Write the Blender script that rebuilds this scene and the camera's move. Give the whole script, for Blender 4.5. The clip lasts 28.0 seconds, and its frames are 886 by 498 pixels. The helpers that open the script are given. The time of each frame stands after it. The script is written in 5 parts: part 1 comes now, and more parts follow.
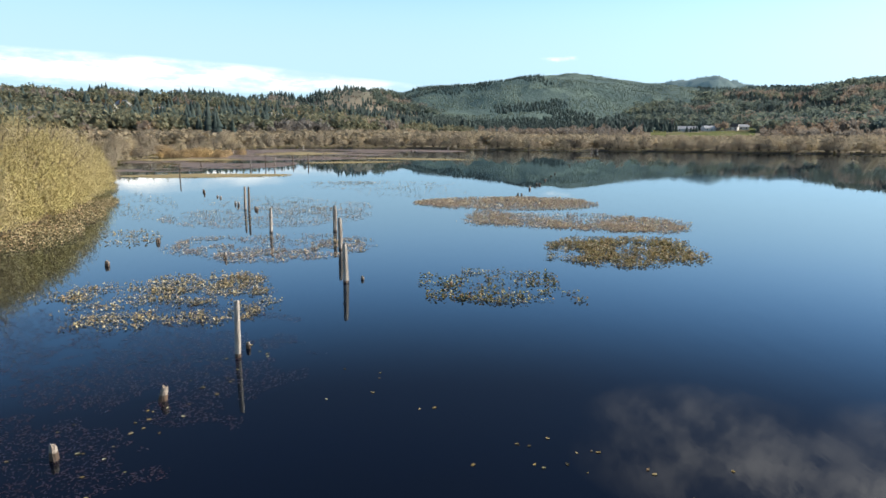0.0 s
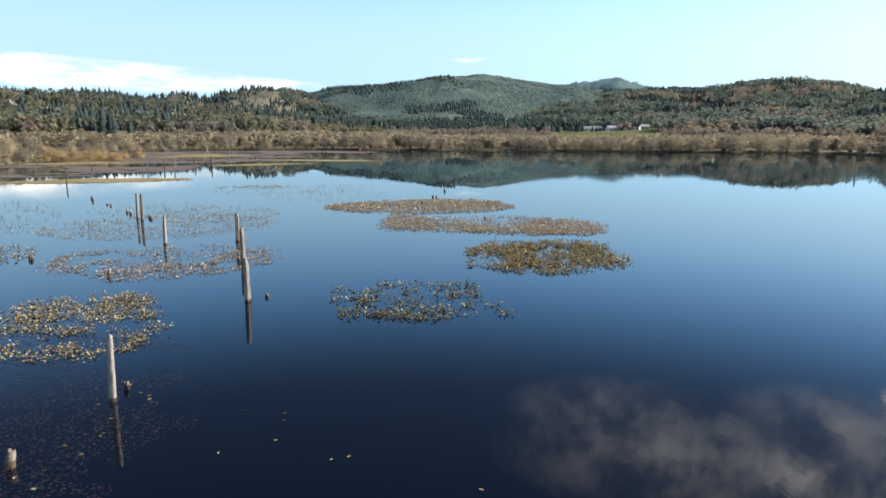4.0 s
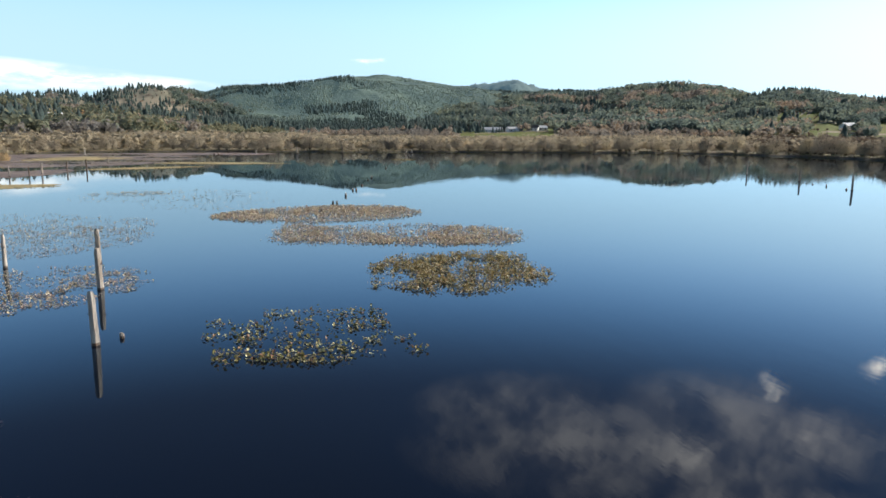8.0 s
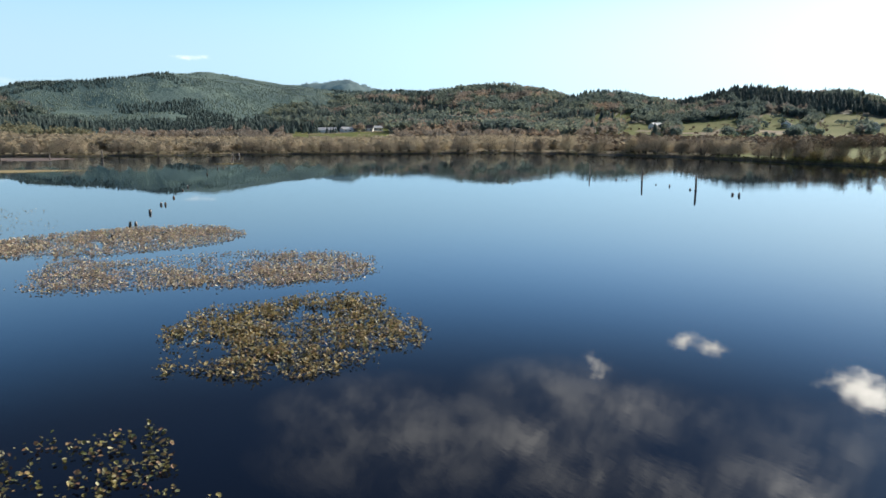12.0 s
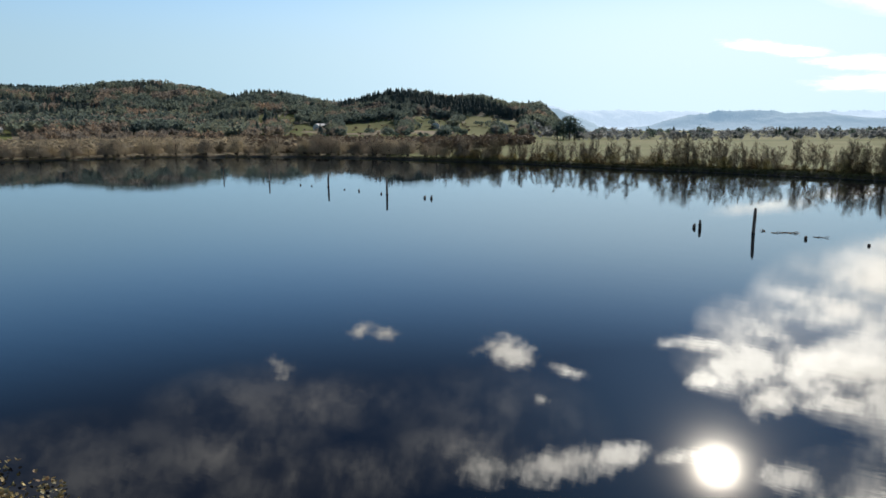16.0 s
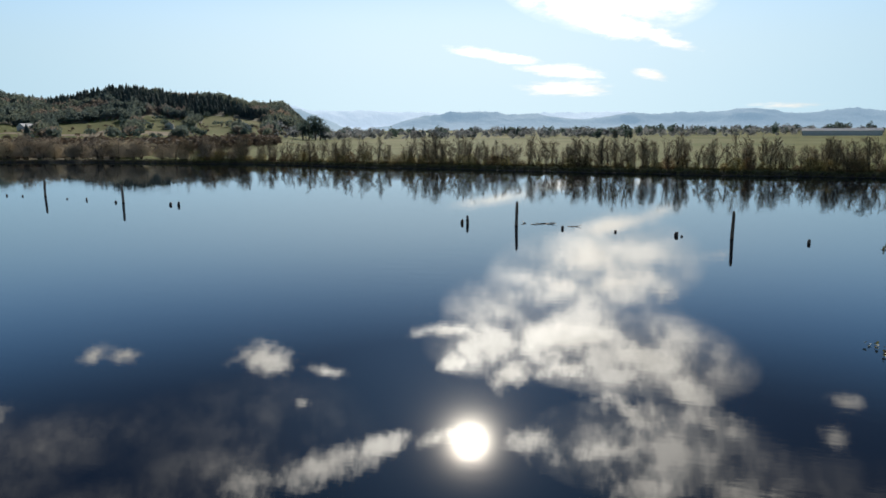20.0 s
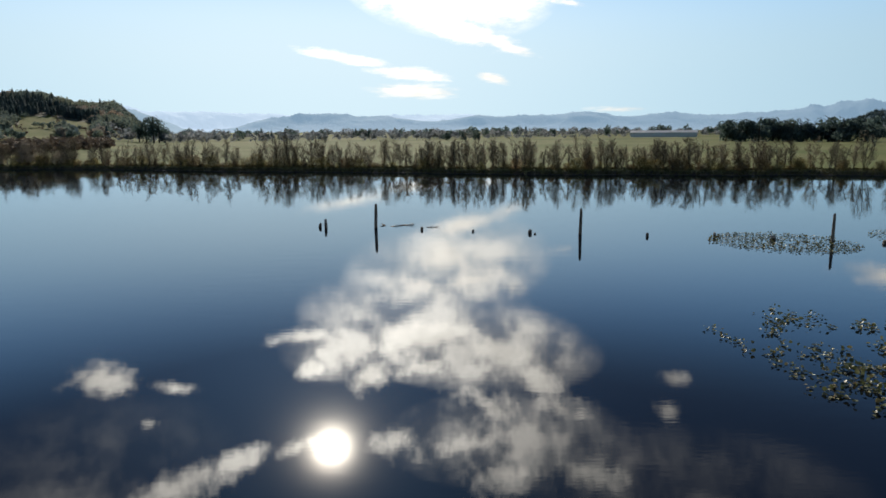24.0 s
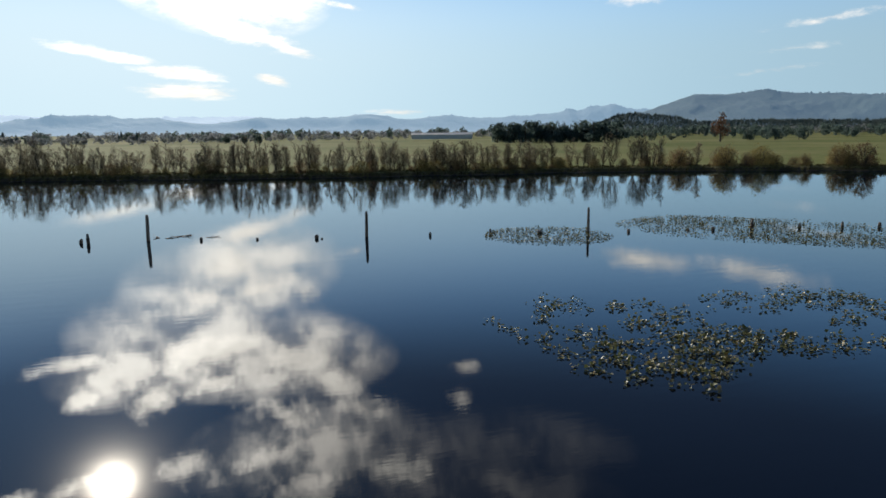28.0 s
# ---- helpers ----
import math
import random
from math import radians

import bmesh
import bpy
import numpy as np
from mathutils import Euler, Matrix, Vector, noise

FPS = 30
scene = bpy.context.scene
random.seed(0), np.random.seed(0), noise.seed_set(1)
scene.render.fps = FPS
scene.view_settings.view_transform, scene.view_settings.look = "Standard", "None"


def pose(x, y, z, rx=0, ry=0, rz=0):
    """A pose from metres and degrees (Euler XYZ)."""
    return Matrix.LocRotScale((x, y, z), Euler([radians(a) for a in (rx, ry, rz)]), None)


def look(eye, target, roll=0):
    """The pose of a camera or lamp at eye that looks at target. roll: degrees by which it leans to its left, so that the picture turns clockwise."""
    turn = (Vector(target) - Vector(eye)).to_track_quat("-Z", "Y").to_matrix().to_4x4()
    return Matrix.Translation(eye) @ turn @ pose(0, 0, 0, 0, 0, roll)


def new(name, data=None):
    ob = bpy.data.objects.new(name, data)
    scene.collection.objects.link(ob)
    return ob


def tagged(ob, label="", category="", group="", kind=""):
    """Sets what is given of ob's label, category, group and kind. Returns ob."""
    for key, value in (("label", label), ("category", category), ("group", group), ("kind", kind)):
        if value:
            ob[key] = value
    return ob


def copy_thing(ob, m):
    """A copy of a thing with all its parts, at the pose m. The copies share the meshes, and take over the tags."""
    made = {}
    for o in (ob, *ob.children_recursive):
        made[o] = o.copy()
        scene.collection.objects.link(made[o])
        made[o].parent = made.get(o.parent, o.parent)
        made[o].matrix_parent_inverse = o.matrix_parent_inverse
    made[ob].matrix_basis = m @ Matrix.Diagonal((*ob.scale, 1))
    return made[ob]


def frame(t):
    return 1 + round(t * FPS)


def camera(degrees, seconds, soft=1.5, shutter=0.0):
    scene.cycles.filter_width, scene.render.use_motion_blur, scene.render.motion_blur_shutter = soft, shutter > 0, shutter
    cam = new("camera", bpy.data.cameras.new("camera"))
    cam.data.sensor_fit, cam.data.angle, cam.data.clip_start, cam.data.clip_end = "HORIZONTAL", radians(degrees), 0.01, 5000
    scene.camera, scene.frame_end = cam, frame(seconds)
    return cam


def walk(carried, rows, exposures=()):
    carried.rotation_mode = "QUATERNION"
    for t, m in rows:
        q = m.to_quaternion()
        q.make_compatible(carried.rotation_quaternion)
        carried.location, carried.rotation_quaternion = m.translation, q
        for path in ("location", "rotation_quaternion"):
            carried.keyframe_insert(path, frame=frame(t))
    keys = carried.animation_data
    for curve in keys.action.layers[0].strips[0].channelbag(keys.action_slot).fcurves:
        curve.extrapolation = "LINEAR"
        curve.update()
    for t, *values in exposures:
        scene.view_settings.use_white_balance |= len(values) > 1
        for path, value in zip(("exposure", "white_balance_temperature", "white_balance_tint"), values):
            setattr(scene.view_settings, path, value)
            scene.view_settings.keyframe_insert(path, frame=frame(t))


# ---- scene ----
# ---- camera and walk: seconds, x, y, z, tilt, turn, roll ----
PATH = [
    (0, 0.000, -0.000, 8.999, 79.854, -0.000, 0.260),
    (0.5, -0.002, 0.396, 8.992, 79.832, -0.242, 0.176),
    (1, 0.020, 0.802, 8.991, 79.857, -1.471, 0.143),
    (1.5, 0.007, 1.195, 8.994, 79.887, -2.958, 0.142),
    (2, 0.002, 1.578, 8.998, 79.919, -4.019, 0.121),
    (2.5, 0.008, 1.951, 9.003, 79.928, -4.886, 0.118),
    (3, 0.039, 2.320, 9.012, 79.928, -5.585, 0.103),
    (3.5, 0.063, 2.722, 9.027, 79.907, -6.285, 0.117),
    (5.5, 0.271, 4.346, 9.027, 79.962, -10.603, 0.030),
    (6, 0.330, 5.047, 9.005, 79.965, -11.209, 0.021),
    (6.5, 0.410, 5.808, 8.984, 79.954, -11.784, 0.091),
    (7, 0.586, 6.650, 8.972, 79.982, -12.631, 0.124),
    (7.5, 0.794, 7.583, 8.971, 79.992, -13.939, 0.190),
    (8, 1.040, 8.696, 8.982, 80.005, -15.443, 0.224),
    (8.5, 1.344, 9.964, 8.998, 79.983, -16.913, 0.186),
    (9, 1.687, 11.308, 9.008, 79.965, -18.455, 0.172),
    (9.5, 2.097, 12.782, 9.018, 79.968, -20.282, 0.178),
    (10, 2.560, 14.303, 9.030, 79.978, -22.317, 0.185),
    (10.5, 3.058, 15.811, 9.044, 79.999, -24.190, 0.151),
    (11, 3.564, 17.278, 9.053, 80.014, -25.763, 0.158),
    (11.5, 4.105, 18.763, 9.062, 80.023, -27.019, 0.146),
    (13.5, 7.141, 24.902, 9.076, 80.114, -38.853, -0.220),
    (14, 7.914, 26.261, 9.097, 80.101, -42.074, -0.203),
    (14.5, 8.694, 27.561, 9.120, 80.083, -45.362, -0.183),
    (15, 9.465, 28.773, 9.144, 80.091, -48.845, -0.144),
    (15.5, 10.206, 29.863, 9.163, 80.115, -52.306, -0.134),
    (16, 10.875, 30.821, 9.170, 80.098, -56.506, -0.166),
    (16.5, 11.472, 31.580, 9.161, 80.102, -59.150, -0.190),
    (17, 11.976, 32.187, 9.137, 80.117, -61.393, -0.212),
    (17.5, 12.390, 32.666, 9.098, 80.113, -63.597, -0.259),
    (18, 12.728, 33.073, 9.049, 80.091, -66.285, -0.285),
    (18.5, 13.001, 33.389, 8.998, 80.083, -69.195, -0.339),
    (19, 13.208, 33.627, 8.954, 80.048, -72.008, -0.386),
    (19.5, 13.395, 33.840, 8.922, 80.027, -74.867, -0.381),
    (20, 13.560, 34.024, 8.900, 80.034, -77.539, -0.349),
    (20.5, 13.652, 34.144, 8.880, 80.065, -79.439, -0.340),
    (21, 13.738, 34.276, 8.858, 80.076, -81.108, -0.321),
    (21.5, 13.822, 34.378, 8.834, 80.087, -82.528, -0.242),
    (23.5, 13.992, 34.582, 8.852, 80.118, -88.052, -0.276),
    (24, 14.000, 34.555, 8.881, 80.127, -89.869, -0.337),
    (24.5, 13.992, 34.515, 8.908, 80.150, -91.920, -0.392),
    (25, 13.997, 34.480, 8.933, 80.144, -94.252, -0.420),
    (25.5, 14.007, 34.452, 8.955, 80.146, -96.701, -0.447),
    (26, 14.008, 34.415, 8.972, 80.161, -99.080, -0.508),
    (26.5, 14.014, 34.359, 8.986, 80.191, -101.376, -0.542),
    (27, 14.021, 34.315, 8.996, 80.196, -103.746, -0.549),
    (27.5, 14.026, 34.299, 9.007, 80.198, -106.151, -0.559),
    (28, 14.031, 34.297, 9.018, 80.198, -107.617, -0.561),
]
cam = camera(66.13, 28.0, soft=1.6)
EXPOSURES = [(0, 0.80), (6, 0.78), (11, 0.72), (14, 0.40), (16, 0.04), (18, -0.05), (24, -0.10), (28, -0.12)]
walk(cam, [(r[0], pose(r[1], r[2], r[3], r[4], 0, r[5]) @ pose(0, 0, 0, 0, 0, r[6])) for r in PATH], EXPOSURES)

# ---- sky, clouds and sun ----
SUN_AZ, SUN_EL = 79.85, 25.8        # degrees clockwise from +y, and above the horizon
SKY_STRENGTH, CLOUD_STRENGTH, SUN_STRENGTH = 0.055, 2.2, 4.6
# each cloud: azimuth, elevation, half width, half height, tilt (degrees), thickness
LOW_CLOUDS = [
    (89.8, 10.5, 4.5, 3.0, 0, 1.4), (91.5, 7.9, 4.8, 1.3, -14, 1.3), (95.5, 6.5, 3.0, 0.6, -16, 1.0), (82.0, 5.8, 6.5, 0.6, -9, 1.1),
    (87.0, 4.6, 4.5, 0.8, -5, 1.2), (87.5, 3.2, 5.0, 0.9, -2, 1.2), (94.0, 4.2, 1.9, 0.6, -14, 1.2), (100.0, 9.8, 4.0, 0.5, -14, 0.7),
    (104.5, 1.6, 4.0, 0.4, 0, 0.7), (136.0, 7.6, 6, 0.45, 7, 0.50), (134.1, 5.7, 4, 0.4, 4, 0.48), (132.7, 4.2, 5.5, 0.5, 5, 0.48),
    (9.1, 5.4, 2.6, 0.35, 0, 0.45),
]
SUN_CLOUDS = [
    (90.2, 10.3, 6.6, 2.6, -12, 0.95), (93.1, 7.4, 5.2, 1.2, -14, 0.8), (87.8, 12.9, 7.4, 2.2, 0, 1.05), (92.0, 12.6, 4.7, 1.1, -12, 1.3),
    (95.8, 13.1, 2.4, 1.4, 30, 1.0), (83.3, 14.3, 4.0, 1.8, 0, 0.7), (88.5, 17.1, 8.6, 2.1, 0, 1.6), (78.1, 16.8, 4.2, 0.9, -4, 1.4),
    (78.4, 19.4, 2.3, 1.3, -8, 1.4), (83.3, 20.3, 3.1, 1.9, -18, 1.5), (88.3, 19.6, 5.4, 1.2, -10, 1.3), (94.6, 18.4, 5.9, 2.4, 8, 1.5),
    (98.0, 20.4, 3.2, 1.9, 20, 1.3),
]
HIGH_CLOUDS = [
    (94.4, 22.9, 5.5, 2.2, 10, 1.05), (100.4, 22.8, 4.4, 1.9, 10, 1.0), (92.3, 25.9, 9.0, 1.8, -10, 1.0), (85.6, 25.5, 3.4, 1.8, -10, 1.05),
    (76.8, 25.5, 3.4, 1.0, -14, 1.15), (72.0, 26.0, 4.5, 1.3, -8, 1.15), (95.2, 28.2, 6.5, 2.2, 0, 1.05), (102.0, 27.6, 7.0, 2.4, 0, 1.0),
    (109.4, 19.6, 1.7, 0.9, 0, 1.0), (108.9, 22.1, 1.6, 0.9, 0, 0.95), (124.4, 10.4, 6.4, 1.2, 4, 1.0), (132.5, 10.9, 6.4, 1.2, 6, 1.0),
]
SMALL_CLOUDS = [
    (51.4, 16.9, 2.3, 0.9, 10, 0.9), (49.3, 16.6, 1.6, 0.8, -20, 0.85), (62.2, 18.5, 3.4, 1.7, 15, 1.2), (60.6, 18.0, 2.4, 0.8, -20, 1.0),
    (67.1, 19.7, 2.6, 0.7, 12, 1.0), (65.2, 22.2, 1.2, 0.7, 0, 0.95), (42.6, 19.2, 1.9, 1.3, 20, 0.65), (67.4, 27.0, 8.0, 2.0, -8, 1.05),
    (60.0, 27.6, 5.0, 2.0, 0, 0.8),
]
# thin sheets of cloud with soft edges, the same numbers
VEILS = [
    (-25.0, 4.0, 20, 1.3, -2, 0.75), (-13.0, 3.5, 12, 0.8, -2, 0.6),
    (28.0, 25.8, 17, 5.4, 0, 0.19), (37.0, 25.5, 11, 3.6, -6, 0.27), (23.0, 23.0, 11, 3.2, 0, 0.15), (44.7, 22.3, 11, 2.8, 0, 0.24), (39.0, 21.3, 9, 3.0, 0, 0.15),
    (45.0, 28.0, 14, 2.8, 0, 0.32), (58.0, 26.5, 8, 2.8, 0, 0.30), (60.0, 24.0, 12, 5.0, 0, 0.09), (114.0, 25.7, 11, 3.0, 0, 0.17), (106.0, 26.4, 9, 3.2, 0, 0.22), (110.0, 29.3, 14, 3.0, 0, 0.26),
    (90.0, 11.8, 9.5, 4.6, -10, 1.30), (91.0, 17.6, 13, 4.2, 5, 1.50), (96.0, 25.5, 12, 4.2, 0, 0.80), (84.0, 15.0, 7, 3.2, 0, 0.90), (81.5, 18.0, 6, 3.0, 0, 1.20),
]


def bearing(az, el=0.0):
    a, e = radians(az), radians(el)
    return Vector((math.sin(a) * math.cos(e), math.cos(a) * math.cos(e), math.sin(e)))


world = bpy.data.worlds.new("sky")
scene.world = world
world.use_nodes = True
wn, wl = world.node_tree.nodes, world.node_tree.links
wn.clear()


def wnode(kind, **values):
    n = wn.new(kind)
    for k, v in values.items():
        if k.startswith("i_"):
            n.inputs[int(k[2:])].default_value = v
    return n


def wmath(op, a, b=None):
    n = wn.new("ShaderNodeMath")
    n.operation = op
    for i, v in enumerate((a, b)):
        if v is None:
            continue
        if isinstance(v, (int, float)):
            n.inputs[i].default_value = v
        else:
            wl.new(v, n.inputs[i])
    return n.outputs[0]


sky = wn.new("ShaderNodeTexSky")
sky.sky_type = "NISHITA"
sky.sun_disc = False
sky.sun_elevation, sky.sun_rotation = radians(SUN_EL), radians(SUN_AZ)
sky.altitude = 3500
sky.air_density, sky.dust_density, sky.ozone_density = 1.0, 0.0, 1.2
coord = wn.new("ShaderNodeTexCoord")
sep = wn.new("ShaderNodeSeparateXYZ")
wl.new(coord.outputs["Generated"], sep.inputs[0])
azim = wmath("MULTIPLY", wmath("ARCTAN2", sep.outputs[0], sep.outputs[1]), 57.29578)
elev = wmath("MULTIPLY", wmath("ARCSINE", sep.outputs[2]), 57.29578)
dome = wn.new("ShaderNodeCombineXYZ")
wl.new(azim, dome.inputs[0]), wl.new(elev, dome.inputs[1])


def cloud_bank(rows):
    """The thickest cloud of a list, in each direction."""
    bank = None
    for c_az, c_el, c_w, c_h, c_tilt, c_thick in rows:
        mp = wn.new("ShaderNodeMapping")
        mp.vector_type = "TEXTURE"
        mp.inputs["Location"].default_value = (c_az, c_el, 0)
        mp.inputs["Rotation"].default_value = (0, 0, radians(c_tilt))
        mp.inputs["Scale"].default_value = (c_w, c_h, 1)
        wl.new(dome.outputs[0], mp.inputs["Vector"])
        gr = wn.new("ShaderNodeTexGradient")
        gr.gradient_type = "SPHERICAL"
        wl.new(mp.outputs[0], gr.inputs[0])
        one = wmath("MULTIPLY", gr.outputs["Fac"], c_thick)
        bank = one if bank is None else wmath("MAXIMUM", bank, one)
    return bank


puffs, sheets = cloud_bank(LOW_CLOUDS + SUN_CLOUDS + HIGH_CLOUDS + SMALL_CLOUDS), cloud_bank(VEILS)
stretch = wn.new("ShaderNodeCombineXYZ")         # cloud grain flattens towards the horizon
wl.new(wmath("MULTIPLY", azim, 0.23), stretch.inputs[0])
wl.new(wmath("MULTIPLY", wmath("LOGARITHM", wmath("MAXIMUM", wmath("ADD", elev, 3.0), 0.5), 2.71828), 6.5), stretch.inputs[1])
wisp = wn.new("ShaderNodeTexNoise")
wisp.inputs["Scale"].default_value, wisp.inputs["Detail"].default_value = 1.0, 7
wisp.inputs["Roughness"].default_value = 0.62
wl.new(stretch.outputs[0], wisp.inputs["Vector"])
fleck = wn.new("ShaderNodeTexNoise")
fleck.inputs["Scale"].default_value, fleck.inputs["Detail"].default_value = 3.4, 5
fleck.inputs["Roughness"].default_value = 0.65
wl.new(stretch.outputs[0], fleck.inputs["Vector"])
texture = wmath("ADD", wmath("MULTIPLY", wmath("SUBTRACT", wisp.outputs["Fac"], 0.5), 2.0), wmath("MULTIPLY", wmath("SUBTRACT", fleck.outputs["Fac"], 0.5), 1.3))
calm = wn.new("ShaderNodeMapRange")                 # low clouds are smooth streaks
for i, v in ((1, 3.0), (2, 22.0), (3, 0.55), (4, 1.0)):
    calm.inputs[i].default_value = v
wl.new(elev, calm.inputs[0])
ragged = wmath("ADD", puffs, wmath("MULTIPLY", texture, calm.outputs[0]))
cover = wn.new("ShaderNodeMapRange")
cover.interpolation_type = "SMOOTHSTEP"
for i, v in ((1, 0.15), (2, 1.18), (3, 0.0), (4, 0.97)):
    cover.inputs[i].default_value = v
wl.new(ragged, cover.inputs[0])
present = wn.new("ShaderNodeMapRange")
for i, v in ((1, 0.0), (2, 0.12), (3, 0.0), (4, 1.0)):
    present.inputs[i].default_value = v
wl.new(puffs, present.inputs[0])
mottle = wn.new("ShaderNodeMapRange")
mottle.interpolation_type = "SMOOTHSTEP"
for i, v in ((1, 0.36), (2, 0.66), (3, 0.25), (4, 1.5)):
    mottle.inputs[i].default_value = v
wl.new(wisp.outputs["Fac"], mottle.inputs[0])
veil = wmath("MAXIMUM", wmath("MULTIPLY", cover.outputs[0], present.outputs[0]), wmath("MINIMUM", wmath("MULTIPLY", sheets, mottle.outputs[0]), 0.8))
bg_sky, bg_cloud = wn.new("ShaderNodeBackground"), wn.new("ShaderNodeBackground")
bg_sky.inputs["Strength"].default_value = SKY_STRENGTH
wl.new(sky.outputs[0], bg_sky.inputs["Color"])
bg_cloud.inputs["Color"].default_value = (1.0, 0.86, 0.72, 1)
toward = wn.new("ShaderNodeVectorMath")
toward.operation = "DOT_PRODUCT"
wl.new(coord.outputs["Generated"], toward.inputs[0])
toward.inputs[1].default_value = bearing(SUN_AZ, SUN_EL)
silver = wmath("POWER", wmath("MAXIMUM", toward.outputs["Value"], 0.0), 26.0)      # thin cloud glows round the sun
thin = wn.new("ShaderNodeMapRange")                # clouds near the horizon are dimmed by the air
for i, v in ((1, 3.0), (2, 16.0), (3, 0.60), (4, 1.0)):
    thin.inputs[i].default_value = v
wl.new(elev, thin.inputs[0])
folds = wn.new("ShaderNodeMapRange")               # lit tops and greyer folds
for i, v in ((1, 0.36), (2, 0.62), (3, 0.72), (4, 1.08)):
    folds.inputs[i].default_value = v
wl.new(wisp.outputs["Fac"], folds.inputs[0])
glow = wmath("MULTIPLY", wmath("ADD", wmath("MULTIPLY", silver, 6.0), CLOUD_STRENGTH), thin.outputs[0])
wl.new(wmath("MULTIPLY", glow, folds.outputs[0]), bg_cloud.inputs["Strength"])
both = wn.new("ShaderNodeMixShader")
air = wn.new("ShaderNodeBackground")               # thin pale haze low in the sky, brighter towards the sun
sunward = wmath("POWER", wmath("MAXIMUM", toward.outputs["Value"], 0.0), 2.5)
wl.new(wmath("ADD", wmath("MULTIPLY", sunward, 0.52), 0.66), air.inputs["Strength"])
upper = wn.new("ShaderNodeMapRange")               # the haze thins out and turns bluer higher up
upper.interpolation_type = "SMOOTHSTEP"
for i, v in ((1, 5.0), (2, 18.0), (3, 0.0), (4, 1.0)):
    upper.inputs[i].default_value = v
wl.new(elev, upper.inputs[0])
blue, pale = wn.new("ShaderNodeMix"), wn.new("ShaderNodeMix")
blue.data_type = pale.data_type = "RGBA"
blue.inputs["A"].default_value, blue.inputs["B"].default_value = (0.555, 0.825, 1.0, 1), (0.29, 0.73, 1.38, 1)
wl.new(upper.outputs[0], blue.inputs["Factor"])
wl.new(blue.outputs["Result"], pale.inputs["A"])
pale.inputs["B"].default_value = (0.82, 0.95, 1.0, 1)
whiter = wmath("MULTIPLY", wmath("POWER", wmath("MAXIMUM", toward.outputs["Value"], 0.0), 6.0), wmath("SUBTRACT", 1.0, wmath("MULTIPLY", upper.outputs[0], 0.7)))
wl.new(whiter, pale.inputs["Factor"])
wl.new(pale.outputs["Result"], air.inputs["Color"])
low = wn.new("ShaderNodeMapRange")
low.interpolation_type = "SMOOTHSTEP"
for i, v in ((1, 8.0), (2, 22.0), (3, 0.93), (4, 0.0)):
    low.inputs[i].default_value = v
wl.new(elev, low.inputs[0])
clear = wn.new("ShaderNodeMixShader")
aureole = wmath("MULTIPLY", wmath("POWER", wmath("MAXIMUM", toward.outputs["Value"], 0.0), 30.0), 0.34)      # brighter air round the sun
wl.new(wmath("MAXIMUM", low.outputs[0], aureole), clear.inputs[0]), wl.new(bg_sky.outputs[0], clear.inputs[1]), wl.new(air.outputs[0], clear.inputs[2])
wl.new(veil, both.inputs[0]), wl.new(clear.outputs[0], both.inputs[1]), wl.new(bg_cloud.outputs[0], both.inputs[2])
wout = wn.new("ShaderNodeOutputWorld")
wl.new(both.outputs[0], wout.inputs[0])

sun = new("sun", bpy.data.lights.new("sun", "SUN"))
sun.data.energy, sun.data.angle, sun.data.color = SUN_STRENGTH, radians(0.53), (1.0, 0.93, 0.82)
sun.matrix_world = look(bearing(SUN_AZ, SUN_EL) * 400, (0, 0, 0))

# ---- materials ----


